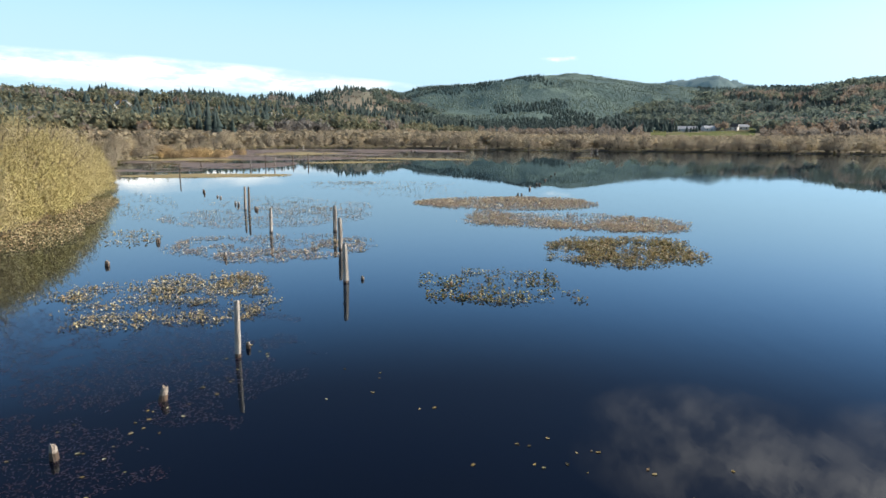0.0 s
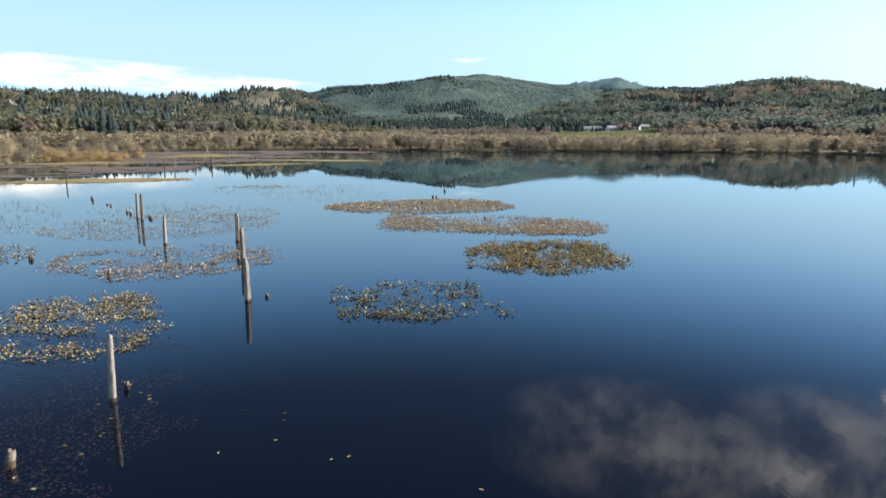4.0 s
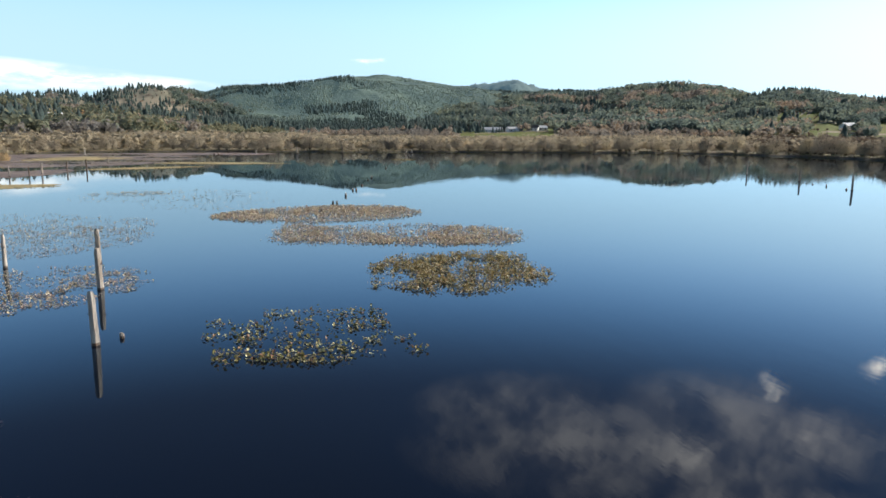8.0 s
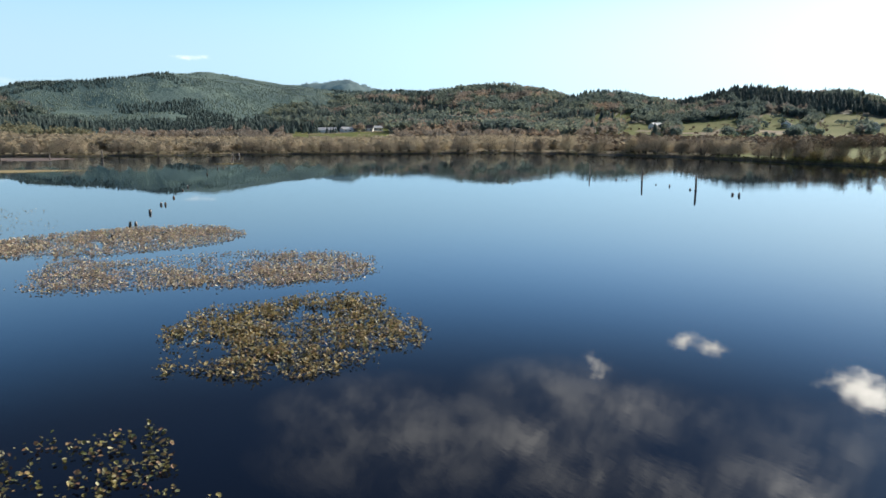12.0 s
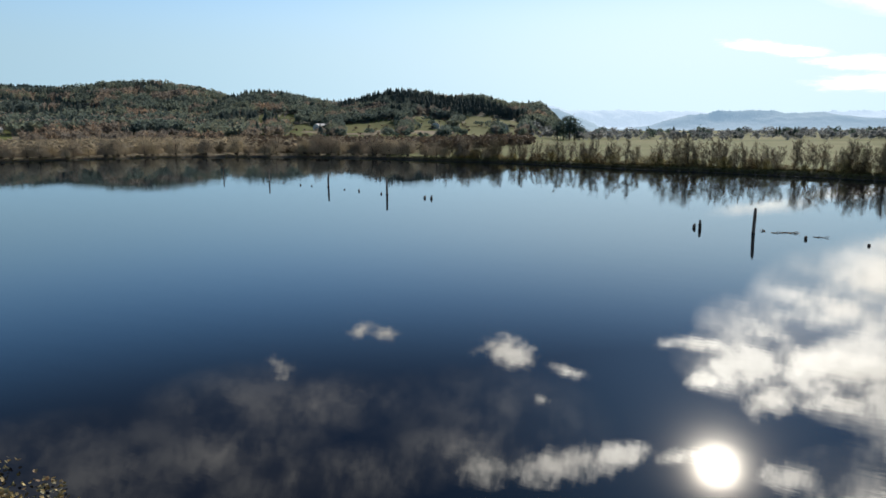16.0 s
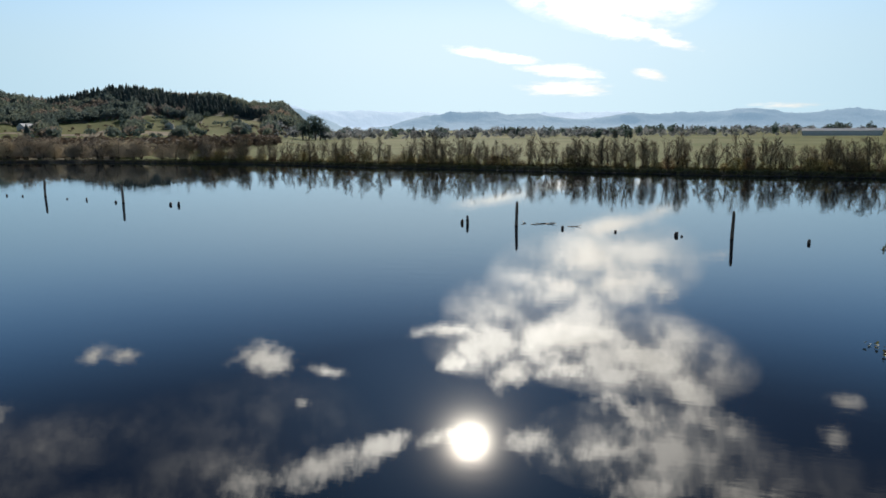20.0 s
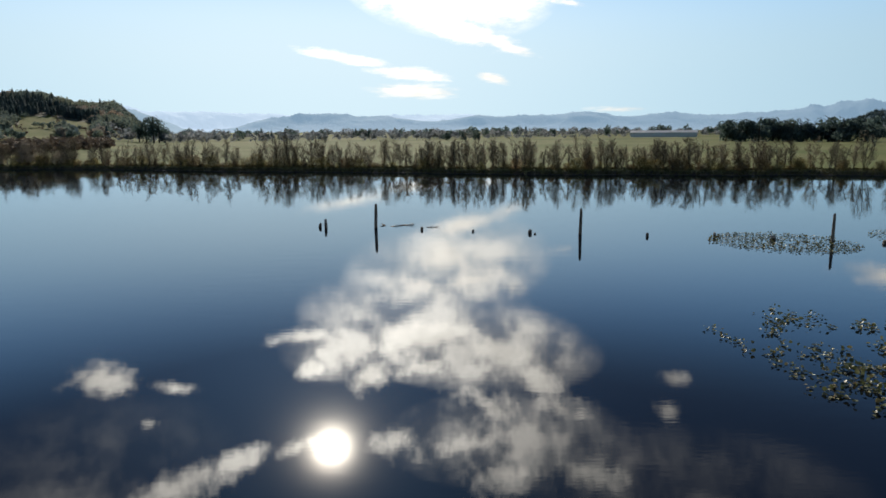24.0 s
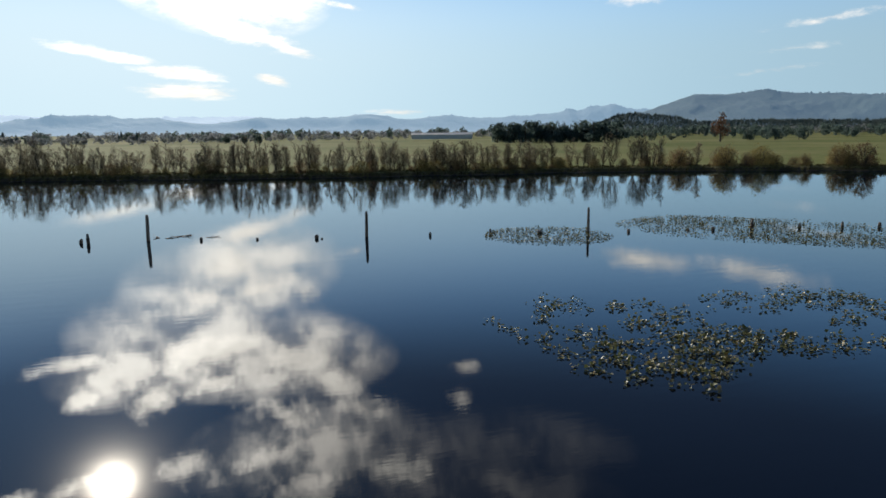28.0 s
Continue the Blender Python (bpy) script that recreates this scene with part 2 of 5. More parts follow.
def mat(name, ramp, scale=4.0, rough=0.85, bump=0.0, bump_scale=None, spec=0.3, fine=None, leafy=0.0, island=0.0, per_object=0.0, metal=0.0,
        squash=(1, 1, 1)):
    """A surface whose colour runs along a ramp by noise at two scales, with relief; island or per_object shifts the ramp from piece to piece."""
    m = bpy.data.materials.new(name)
    m.use_nodes = True
    n, l = m.node_tree.nodes, m.node_tree.links
    p = n["Principled BSDF"]
    p.inputs["Roughness"].default_value, p.inputs["Metallic"].default_value = rough, metal
    p.inputs["Specular IOR Level"].default_value = spec
    tc = n.new("ShaderNodeTexCoord")
    mp = n.new("ShaderNodeMapping")
    mp.inputs["Scale"].default_value = squash
    l.new(tc.outputs["Object"], mp.inputs[0])
    big, small = n.new("ShaderNodeTexNoise"), n.new("ShaderNodeTexNoise")
    for q, s, d in ((big, scale, 4), (small, fine or scale * 7.3, 3)):
        q.inputs["Scale"].default_value, q.inputs["Detail"].default_value = s, d
        l.new(mp.outputs[0], q.inputs["Vector"])
    a = n.new("ShaderNodeMath")
    a.operation = "MULTIPLY_ADD"
    l.new(small.outputs["Fac"], a.inputs[0])
    a.inputs[1].default_value = 0.45
    l.new(big.outputs["Fac"], a.inputs[2])
    value = a.outputs[0]
    if island or per_object:
        g = n.new("ShaderNodeNewGeometry") if island else n.new("ShaderNodeObjectInfo")
        sft = n.new("ShaderNodeMath")
        sft.operation = "MULTIPLY_ADD"
        l.new(g.outputs["Random Per Island" if island else "Random"], sft.inputs[0])
        sft.inputs[1].default_value = island or per_object
        l.new(value, sft.inputs[2])
        value = sft.outputs[0]
    span = 1.45 + (island or per_object)
    mr = n.new("ShaderNodeMapRange")
    mr.inputs[1].default_value, mr.inputs[2].default_value = span * 0.5 - 0.22 - 0.36 * (island or per_object), span * 0.5 + 0.22 + 0.36 * (island or per_object)
    l.new(value, mr.inputs[0])
    cr = n.new("ShaderNodeValToRGB")
    while len(cr.color_ramp.elements) < len(ramp):
        cr.color_ramp.elements.new(0.5)
    for i, c in enumerate(ramp):
        cr.color_ramp.elements[i].position = i / max(1, len(ramp) - 1)
        cr.color_ramp.elements[i].color = (*c, 1)
    l.new(mr.outputs[0], cr.inputs[0])
    l.new(cr.outputs[0], p.inputs["Base Color"])
    if bump:
        b = n.new("ShaderNodeBump")
        b.inputs["Strength"].default_value, b.inputs["Distance"].default_value = bump, 0.02
        bn = small
        if bump_scale:
            bn = n.new("ShaderNodeTexNoise")
            bn.inputs["Scale"].default_value, bn.inputs["Detail"].default_value = bump_scale, 5
            l.new(mp.outputs[0], bn.inputs["Vector"])
        l.new(bn.outputs["Fac"], b.inputs["Height"])
        l.new(b.outputs[0], p.inputs["Normal"])
    if leafy:
        t = n.new("ShaderNodeBsdfTranslucent")
        l.new(cr.outputs[0], t.inputs[0])
        mx = n.new("ShaderNodeMixShader")
        mx.inputs[0].default_value = leafy
        l.new(p.outputs[0], mx.inputs[1]), l.new(t.outputs[0], mx.inputs[2])
        l.new(mx.outputs[0], n["Material Output"].inputs[0])
    return m


MUD = mat("mud", [(0.03, 0.022, 0.014), (0.07, 0.055, 0.036), (0.12, 0.10, 0.065)], 0.6, 0.75, 0.5)
MARSH = mat("marsh_grass", [(0.15, 0.12, 0.075), (0.21, 0.17, 0.105), (0.28, 0.23, 0.14)], 0.08, 0.95, 0.6, fine=0.9)
FIELD = mat("pasture", [(0.082, 0.108, 0.024), (0.13, 0.146, 0.042), (0.185, 0.178, 0.068)], 0.013, 0.95, 0.5, fine=0.35, spec=0.1)
BANK = mat("bank_grass", [(0.09, 0.08, 0.032), (0.16, 0.145, 0.056), (0.26, 0.225, 0.105)], 0.35, 0.95, 0.6, fine=3.0)
# FLOOR, CONIFER, AUTUMN and OLIVE are lightened and cooled in colour for haze
FLOOR = mat("forest_floor", [(0.17, 0.17, 0.12), (0.22, 0.20, 0.145), (0.30, 0.25, 0.18)], 0.006, 0.95, 0.5, fine=0.07)
CONIFER = mat("conifer_needles", [(0.068, 0.10, 0.094), (0.096, 0.136, 0.12), (0.135, 0.172, 0.138)], 0.012, 0.85, fine=0.11, island=0.6, leafy=0.6, spec=0.08)
PLANTED = mat("young_conifer_needles", [(0.10, 0.15, 0.11), (0.13, 0.18, 0.125), (0.17, 0.20, 0.135)], 0.006, 0.85, fine=0.05, island=0.4, leafy=0.35)
AUTUMN = mat("autumn_leaves", [(0.225, 0.21, 0.19), (0.265, 0.235, 0.20), (0.315, 0.25, 0.19), (0.38, 0.26, 0.16)], 0.011, 0.8, fine=0.09, island=0.3, leafy=0.52, spec=0.08)
OLIVE = mat("broadleaf_foliage", [(0.115, 0.15, 0.145), (0.145, 0.182, 0.158), (0.185, 0.215, 0.162), (0.245, 0.245, 0.16)], 0.011, 0.8, fine=0.09, island=0.3, leafy=0.52, spec=0.08)
# lighter, yellower copy of OLIVE; the low hill's sunlight is in the colour
SUNLIT_OLIVE = mat("sunlit_broadleaf_foliage", [(0.125, 0.145, 0.115), (0.175, 0.19, 0.135), (0.235, 0.23, 0.15), (0.32, 0.275, 0.165)], 0.011, 0.8, fine=0.09, island=0.6, leafy=0.5, spec=0.08)
RUST = mat("rust_leaves", [(0.13, 0.075, 0.05), (0.18, 0.10, 0.065), (0.23, 0.13, 0.08)], 0.2, 0.85, island=0.6, leafy=0.3)
# grey twigs, lightened and blued in the ramp to imitate haze
HAZY_HEDGE = mat("hazy_hedge_twigs", [(0.185, 0.21, 0.23), (0.22, 0.235, 0.245), (0.26, 0.262, 0.255)], 0.05, 0.95, fine=0.2, island=0.2, leafy=0.6, spec=0.02)
THICKET = mat("thicket_twigs", [(0.27, 0.23, 0.175), (0.35, 0.30, 0.22), (0.42, 0.36, 0.255), (0.40, 0.32, 0.21)], 0.05, 0.85, fine=0.3, island=0.6, leafy=0.45, spec=0.1)
SCRUB = mat("brown_scrub_twigs", [(0.10, 0.08, 0.062), (0.15, 0.115, 0.085), (0.21, 0.155, 0.11)], 0.05, 0.85, fine=0.3, island=0.7, leafy=0.25, spec=0.2)
ORANGE = mat("orange_leaves", [(0.28, 0.17, 0.08), (0.36, 0.22, 0.10), (0.42, 0.28, 0.12)], 0.2, 0.8, island=0.6, leafy=0.25)
BARK = mat("bark", [(0.05, 0.042, 0.034), (0.09, 0.078, 0.062), (0.15, 0.13, 0.105)], 3.0, 0.95, 0.5, squash=(1, 1, 0.25))
DARKTWIG = mat("alder_twigs", [(0.16, 0.125, 0.08), (0.24, 0.19, 0.12), (0.32, 0.26, 0.165)], 0.5, 0.9, per_object=0.7)
WILLOW = mat("willow_leaves", [(0.385, 0.32, 0.195), (0.455, 0.385, 0.215), (0.49, 0.415, 0.20), (0.43, 0.385, 0.15)], 0.22, 0.9, per_object=1.1, leafy=0.3, spec=0.1)
DRYLEAF = mat("dry_willow_leaves", [(0.29, 0.245, 0.19), (0.37, 0.315, 0.24), (0.45, 0.385, 0.285), (0.48, 0.40, 0.26)], 0.3, 0.85, per_object=1.3, leafy=0.4)
GOLD = mat("golden_bush_leaves", [(0.40, 0.29, 0.16), (0.48, 0.35, 0.19), (0.53, 0.38, 0.18)], 0.3, 0.85, per_object=1.0, leafy=0.2)
BUSH = mat("bramble_leaves", [(0.17, 0.12, 0.07), (0.24, 0.19, 0.09), (0.32, 0.27, 0.10), (0.27, 0.17, 0.10)], 0.3, 0.85, per_object=1.4, leafy=0.55)
WOOD = mat("weathered_piling", [(0.09, 0.065, 0.045), (0.20, 0.155, 0.12), (0.31, 0.265, 0.225), (0.43, 0.39, 0.35)], 2.2, 0.9, 0.9, squash=(4, 4, 0.5), per_object=0.7)
WETWOOD = mat("wet_piling_wood", [(0.035, 0.022, 0.014), (0.08, 0.05, 0.032), (0.13, 0.08, 0.05)], 2.5, 0.6, 0.9, squash=(4, 4, 0.5), spec=0.5)
PAD = mat("lily_leaf", [(0.04, 0.038, 0.016), (0.19, 0.135, 0.055), (0.38, 0.275, 0.10), (0.52, 0.42, 0.20), (0.31, 0.19, 0.11), (0.12, 0.125, 0.038), (0.64, 0.57, 0.38)], 0.9, 0.6, island=1.6, leafy=0.3, spec=0.3)
PAD_ONE = mat("lily_leaf_single", [(0.04, 0.038, 0.016), (0.19, 0.135, 0.055), (0.38, 0.275, 0.10), (0.52, 0.42, 0.20), (0.31, 0.19, 0.11), (0.12, 0.125, 0.038), (0.64, 0.57, 0.38)], 0.9, 0.6, per_object=1.6, leafy=0.3, spec=0.3)
# greener than PAD, and darkened in the ramp for leaves seen backlit
PAD_SHADED_GREEN = mat("shaded_green_lily_leaf", [(0.035, 0.045, 0.014), (0.10, 0.11, 0.03), (0.19, 0.185, 0.05), (0.24, 0.18, 0.07), (0.12, 0.135, 0.04), (0.28, 0.26, 0.13)], 0.9, 0.5, island=1.5, leafy=0.2, spec=0.5)
PAD_SHADED_GREEN_ONE = mat("shaded_green_lily_leaf_single", [(0.035, 0.045, 0.014), (0.10, 0.11, 0.03), (0.19, 0.185, 0.05), (0.24, 0.18, 0.07), (0.12, 0.135, 0.04), (0.28, 0.26, 0.13)], 0.9, 0.5, per_object=1.5, leafy=0.2, spec=0.5)
SEDGE = mat("sedge", [(0.20, 0.155, 0.07), (0.30, 0.24, 0.12), (0.39, 0.325, 0.17)], 0.25, 0.9, island=0.6)
PAD_YELLOW = mat("yellow_lily_leaf", [(0.13, 0.11, 0.05), (0.30, 0.245, 0.12), (0.44, 0.36, 0.19), (0.52, 0.44, 0.26), (0.36, 0.23, 0.13), (0.54, 0.45, 0.25)], 0.9, 0.45, island=1.6, leafy=0.25, spec=0.5)
PAD_YELLOW_ONE = mat("yellow_lily_leaf_single", [(0.13, 0.11, 0.05), (0.30, 0.245, 0.12), (0.44, 0.36, 0.19), (0.52, 0.44, 0.26), (0.36, 0.23, 0.13), (0.54, 0.45, 0.25)], 0.9, 0.45, per_object=1.6, leafy=0.25, spec=0.5)
PAD_ROSE = mat("rose_tan_lily_leaf", [(0.24, 0.17, 0.14), (0.42, 0.32, 0.25), (0.55, 0.46, 0.32), (0.40, 0.26, 0.22), (0.50, 0.43, 0.22), (0.64, 0.56, 0.42)], 0.9, 0.5, island=1.6, leafy=0.3, spec=0.4)
PAD_LIME = mat("lime_lily_leaf", [(0.035, 0.04, 0.012), (0.15, 0.13, 0.04), (0.36, 0.31, 0.11), (0.28, 0.14, 0.08), (0.12, 0.14, 0.04), (0.58, 0.52, 0.30)], 0.9, 0.6, island=1.5, leafy=0.25, spec=0.35)
PAD_LIME_ONE = mat("lime_lily_leaf_single", [(0.035, 0.04, 0.012), (0.15, 0.13, 0.04), (0.36, 0.31, 0.11), (0.28, 0.14, 0.08), (0.12, 0.14, 0.04), (0.58, 0.52, 0.30)], 0.9, 0.6, per_object=1.5, leafy=0.25, spec=0.4)
WEED = mat("water_weed_mat", [(0.12, 0.085, 0.075), (0.19, 0.14, 0.115), (0.26, 0.195, 0.145)], 0.12, 0.6, 0.3, spec=0.3, island=0.5)
SUNK = mat("sunken_weed", [(0.014, 0.012, 0.026), (0.026, 0.018, 0.034), (0.040, 0.024, 0.036), (0.065, 0.034, 0.040)], 0.7, 0.35, island=1.2, spec=0.4)
PAINT = mat("white_siding", [(0.62, 0.61, 0.58), (0.74, 0.73, 0.70)], 0.5, 0.7, 0.2)
ROOF = mat("metal_roof", [(0.50, 0.51, 0.52), (0.62, 0.63, 0.64)], 0.4, 0.4, 0.2, metal=0.3)
DARKROOF = mat("shingle_roof", [(0.07, 0.065, 0.06), (0.13, 0.12, 0.11)], 0.8, 0.9, 0.4)
PANE = mat("dark_window_glass", [(0.02, 0.025, 0.03), (0.04, 0.05, 0.06)], 0.5, 0.1, spec=0.6)


for leafage in (CONIFER, OLIVE, AUTUMN, HAZY_HEDGE, PLANTED):       # fuzzy crowns' grazing sheen, tinted pale blue to stand in for haze
    shade = leafage.node_tree.nodes["Principled BSDF"]
    shade.inputs["Sheen Weight"].default_value, shade.inputs["Sheen Roughness"].default_value = 0.12, 0.8
    shade.inputs["Sheen Tint"].default_value = (0.75, 0.88, 1.0, 1)


def water_material():
    m = bpy.data.materials.new("lake_water")
    m.use_nodes = True
    n, l = m.node_tree.nodes, m.node_tree.links
    body, mirror, glitter = n.new("ShaderNodeBsdfDiffuse"), n.new("ShaderNodeBsdfGlossy"), n.new("ShaderNodeBsdfGlossy")
    for g, tint, rough in ((mirror, (0.82, 0.92, 1.0, 1), 0.006), (glitter, (1, 0.96, 0.9, 1), 0.13)):
        g.inputs["Color"].default_value, g.inputs["Roughness"].default_value = tint, rough
    across = n.new("ShaderNodeCombineXYZ")
    across.inputs[0].default_value, across.inputs[1].default_value = math.sin(radians(SUN_AZ)), math.cos(radians(SUN_AZ))
    l.new(across.outputs[0], glitter.inputs["Tangent"])
    glitter.inputs["Anisotropy"].default_value = 0.35
    gloss = n.new("ShaderNodeFresnel")
    gloss.inputs["IOR"].default_value = 1.47
    tc = n.new("ShaderNodeTexCoord")
    silt = n.new("ShaderNodeTexNoise")
    silt.inputs["Scale"].default_value, silt.inputs["Detail"].default_value = 0.06, 5
    l.new(tc.outputs["Object"], silt.inputs["Vector"])
    cr = n.new("ShaderNodeValToRGB")
    cr.color_ramp.elements[0].position, cr.color_ramp.elements[1].position = 0.35, 0.7
    cr.color_ramp.elements[0].color, cr.color_ramp.elements[1].color = (0.0008, 0.0020, 0.0075, 1), (0.0018, 0.0024, 0.0050, 1)
    l.new(silt.outputs["Fac"], cr.inputs[0])
    l.new(cr.outputs[0], body.inputs["Color"])
    height = None
    for sc, amp, sq in ((0.9, 1.0, (1.0, 0.35, 1)), (3.6, 0.46, (1.0, 0.32, 1)), (12.0, 0.17, (1.0, 0.35, 1))):
        mp = n.new("ShaderNodeMapping")
        mp.inputs["Scale"].default_value, mp.inputs["Rotation"].default_value = sq, (0, 0, radians(-75))
        l.new(tc.outputs["Object"], mp.inputs[0])
        w = n.new("ShaderNodeTexNoise")
        w.inputs["Scale"].default_value, w.inputs["Detail"].default_value = sc, 3
        l.new(mp.outputs[0], w.inputs["Vector"])
        k = n.new("ShaderNodeMath")
        k.operation = "MULTIPLY_ADD"
        l.new(w.outputs["Fac"], k.inputs[0])
        k.inputs[1].default_value, k.inputs[2].default_value = amp, 0.0
        if height is not None:
            l.new(height, k.inputs[2])
        height = k.outputs[0]
    gust = n.new("ShaderNodeTexNoise")             # cat's-paws: breezy and calm patches
    gust.inputs["Scale"].default_value, gust.inputs["Detail"].default_value = 0.035, 3
    l.new(tc.outputs["Object"], gust.inputs["Vector"])
    breeze = n.new("ShaderNodeMapRange")
    for i, v in ((1, 0.40), (2, 0.66), (3, 0.45), (4, 2.3)):
        breeze.inputs[i].default_value = v
    l.new(gust.outputs["Fac"], breeze.inputs[0])
    b = n.new("ShaderNodeBump")
    b.inputs["Distance"].default_value = RIPPLE
    l.new(breeze.outputs[0], b.inputs["Strength"])
    l.new(height, b.inputs["Height"])
    for g in (mirror, glitter, gloss):
        l.new(b.outputs[0], g.inputs["Normal"])
    both, deep = n.new("ShaderNodeMixShader"), n.new("ShaderNodeMixShader")
    both.inputs[0].default_value = 0.02
    l.new(mirror.outputs[0], both.inputs[1]), l.new(glitter.outputs[0], both.inputs[2])
    l.new(gloss.outputs[0], deep.inputs[0]), l.new(body.outputs[0], deep.inputs[1]), l.new(both.outputs[0], deep.inputs[2])
    l.new(deep.outputs[0], n["Material Output"].inputs[0])
    n.remove(n["Principled BSDF"])
    return m


RIPPLE = 0.0016
WATER = water_material()


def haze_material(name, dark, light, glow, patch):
    """Far wooded slopes, with stands of trees as grain and relief; kilometres of lit air are put in as emission."""
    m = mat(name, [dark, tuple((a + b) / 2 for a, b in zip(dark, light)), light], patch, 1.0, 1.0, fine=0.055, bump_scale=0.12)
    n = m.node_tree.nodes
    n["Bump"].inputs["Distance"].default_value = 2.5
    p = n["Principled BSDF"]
    # even blue emission stands in for haze over the slopes
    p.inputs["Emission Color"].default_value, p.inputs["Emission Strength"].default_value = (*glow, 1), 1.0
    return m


# ---- mesh helpers ----
rng = np.random.RandomState(7)


def mesh_np(name, verts, tris, material=None, smooth=False):
    """A mesh of triangles from arrays."""
    me = bpy.data.meshes.new(name)
    verts, tris = np.asarray(verts, np.float32), np.asarray(tris, np.int32)
    me.vertices.add(len(verts))
    me.vertices.foreach_set("co", verts.ravel())
    me.loops.add(tris.size)
    me.loops.foreach_set("vertex_index", tris.ravel())
    me.polygons.add(len(tris))
    me.polygons.foreach_set("loop_start", np.arange(0, tris.size, 3, dtype=np.int32))
    if smooth:
        me.polygons.foreach_set("use_smooth", np.ones(len(tris), bool))
    me.update(calc_edges=True)
    if material:
        me.materials.append(material)
    return me


def child(name, me, parent, label="", m=None):
    ob = new(name, me)
    ob.parent = parent
    if m is not None:
        ob.matrix_basis = m
    return tagged(ob, label)


def part(name, bm, material, parent, label=""):
    me = bpy.data.meshes.new(name)
    bm.to_mesh(me)
    bm.free()
    me.materials.append(material)
    return child(name, me, parent, label)


class Soup:
    """Gathers triangles."""

    def __init__(self):
        self.v, self.f, self.n = [], [], 0

    def add(self, v, f):
        self.v.append(np.asarray(v, float)), self.f.append(np.asarray(f, int) + self.n)
        self.n += len(v)

    def arrays(self):
        return np.concatenate(self.v), np.concatenate(self.f)

    def tube(self, points, radii, sides=3):
        points = np.asarray(points, float)
        k = len(points)
        d = np.gradient(points, axis=0)
        d /= np.linalg.norm(d, axis=1)[:, None] + 1e-9
        ref = np.array([1.0, 0.13, 0.07]) if abs(d[0][0]) < 0.8 else np.array([0.1, 1.0, 0.05])
        u = np.cross(d, ref)
        u /= np.linalg.norm(u, axis=1)[:, None] + 1e-9
        w = np.cross(d, u)
        a = np.arange(sides) * 2 * math.pi / sides
        ring = points[:, None] + np.asarray(radii)[:, None, None] * (np.cos(a)[None, :, None] * u[:, None] + np.sin(a)[None, :, None] * w[:, None])
        i, j = np.meshgrid(np.arange(k - 1), np.arange(sides), indexing="ij")
        p00, p01 = i * sides + j, i * sides + (j + 1) % sides
        p10, p11 = p00 + sides, p01 + sides
        f = np.concatenate([np.stack([p00, p01, p11], -1).reshape(-1, 3), np.stack([p00, p11, p10], -1).reshape(-1, 3)])
        self.add(ring.reshape(-1, 3), f)


def scatter(tv, tf, pos, size, turn, lean=None, wide=None):
    """Copies of a template's triangles, at places, sizes and turns, as arrays."""
    n, k = len(pos), len(tv)
    c, s = np.cos(turn)[:, None], np.sin(turn)[:, None]
    wide = np.ones(n) if wide is None else wide
    x, y, z = tv[None, :, 0] * (size * wide)[:, None], tv[None, :, 1] * (size * wide)[:, None], tv[None, :, 2] * size[:, None]
    v = np.stack([x * c - y * s, x * s + y * c, np.broadcast_to(z, (n, k))], -1)
    if lean is not None:
        v[:, :, 0] += v[:, :, 2] * lean[:, 0:1]
        v[:, :, 1] += v[:, :, 2] * lean[:, 1:2]
    v = v + np.asarray(pos)[:, None]
    f = np.asarray(tf)[None] + (np.arange(n) * k)[:, None, None]
    return v.reshape(-1, 3), f.reshape(-1, 3)


_table = np.random.RandomState(11).rand(256, 256)


def vnoise(x, y):
    x, y = np.asarray(x, float), np.asarray(y, float)
    i, j = np.floor(x).astype(int), np.floor(y).astype(int)
    u, v = x - i, y - j
    u, v = u * u * (3 - 2 * u), v * v * (3 - 2 * v)
    t = lambda a, b: _table[a % 256, b % 256]
    return (t(i, j) * (1 - u) + t(i + 1, j) * u) * (1 - v) + (t(i, j + 1) * (1 - u) + t(i + 1, j + 1) * u) * v


def fbm(x, y, octaves=4):
    total, amp, norm = 0.0, 1.0, 0.0
    for o in range(octaves):
        total = total + amp * vnoise(np.asarray(x) * 2 ** o + 17.3 * o, np.asarray(y) * 2 ** o + 5.1 * o)
        norm += amp
        amp *= 0.5
    return total / norm


def step01(x):
    x = np.clip(x, 0, 1)
    return x * x * (3 - 2 * x)


# ---- the land: bearings (degrees) and distances from a point in the lake ----
CX, CY = 14.0, 34.0
SHORE = [(-180, 80), (-158, 85), (-120, 64), (-90, 52), (-73, 51), (-60, 60), (-52, 72), (-48, 80), (-42, 100), (-38, 130), (-35, 162), (-28, 208),
         (-22, 252), (-18, 270), (-8, 262), (3, 248), (13, 246), (23, 245), (34, 258), (45, 242), (53, 216), (62, 190), (72, 164), (77, 157),
         (86, 146), (94, 140), (100, 138), (104, 141), (113, 144), (127, 158), (141, 170), (160, 140), (180, 80)]
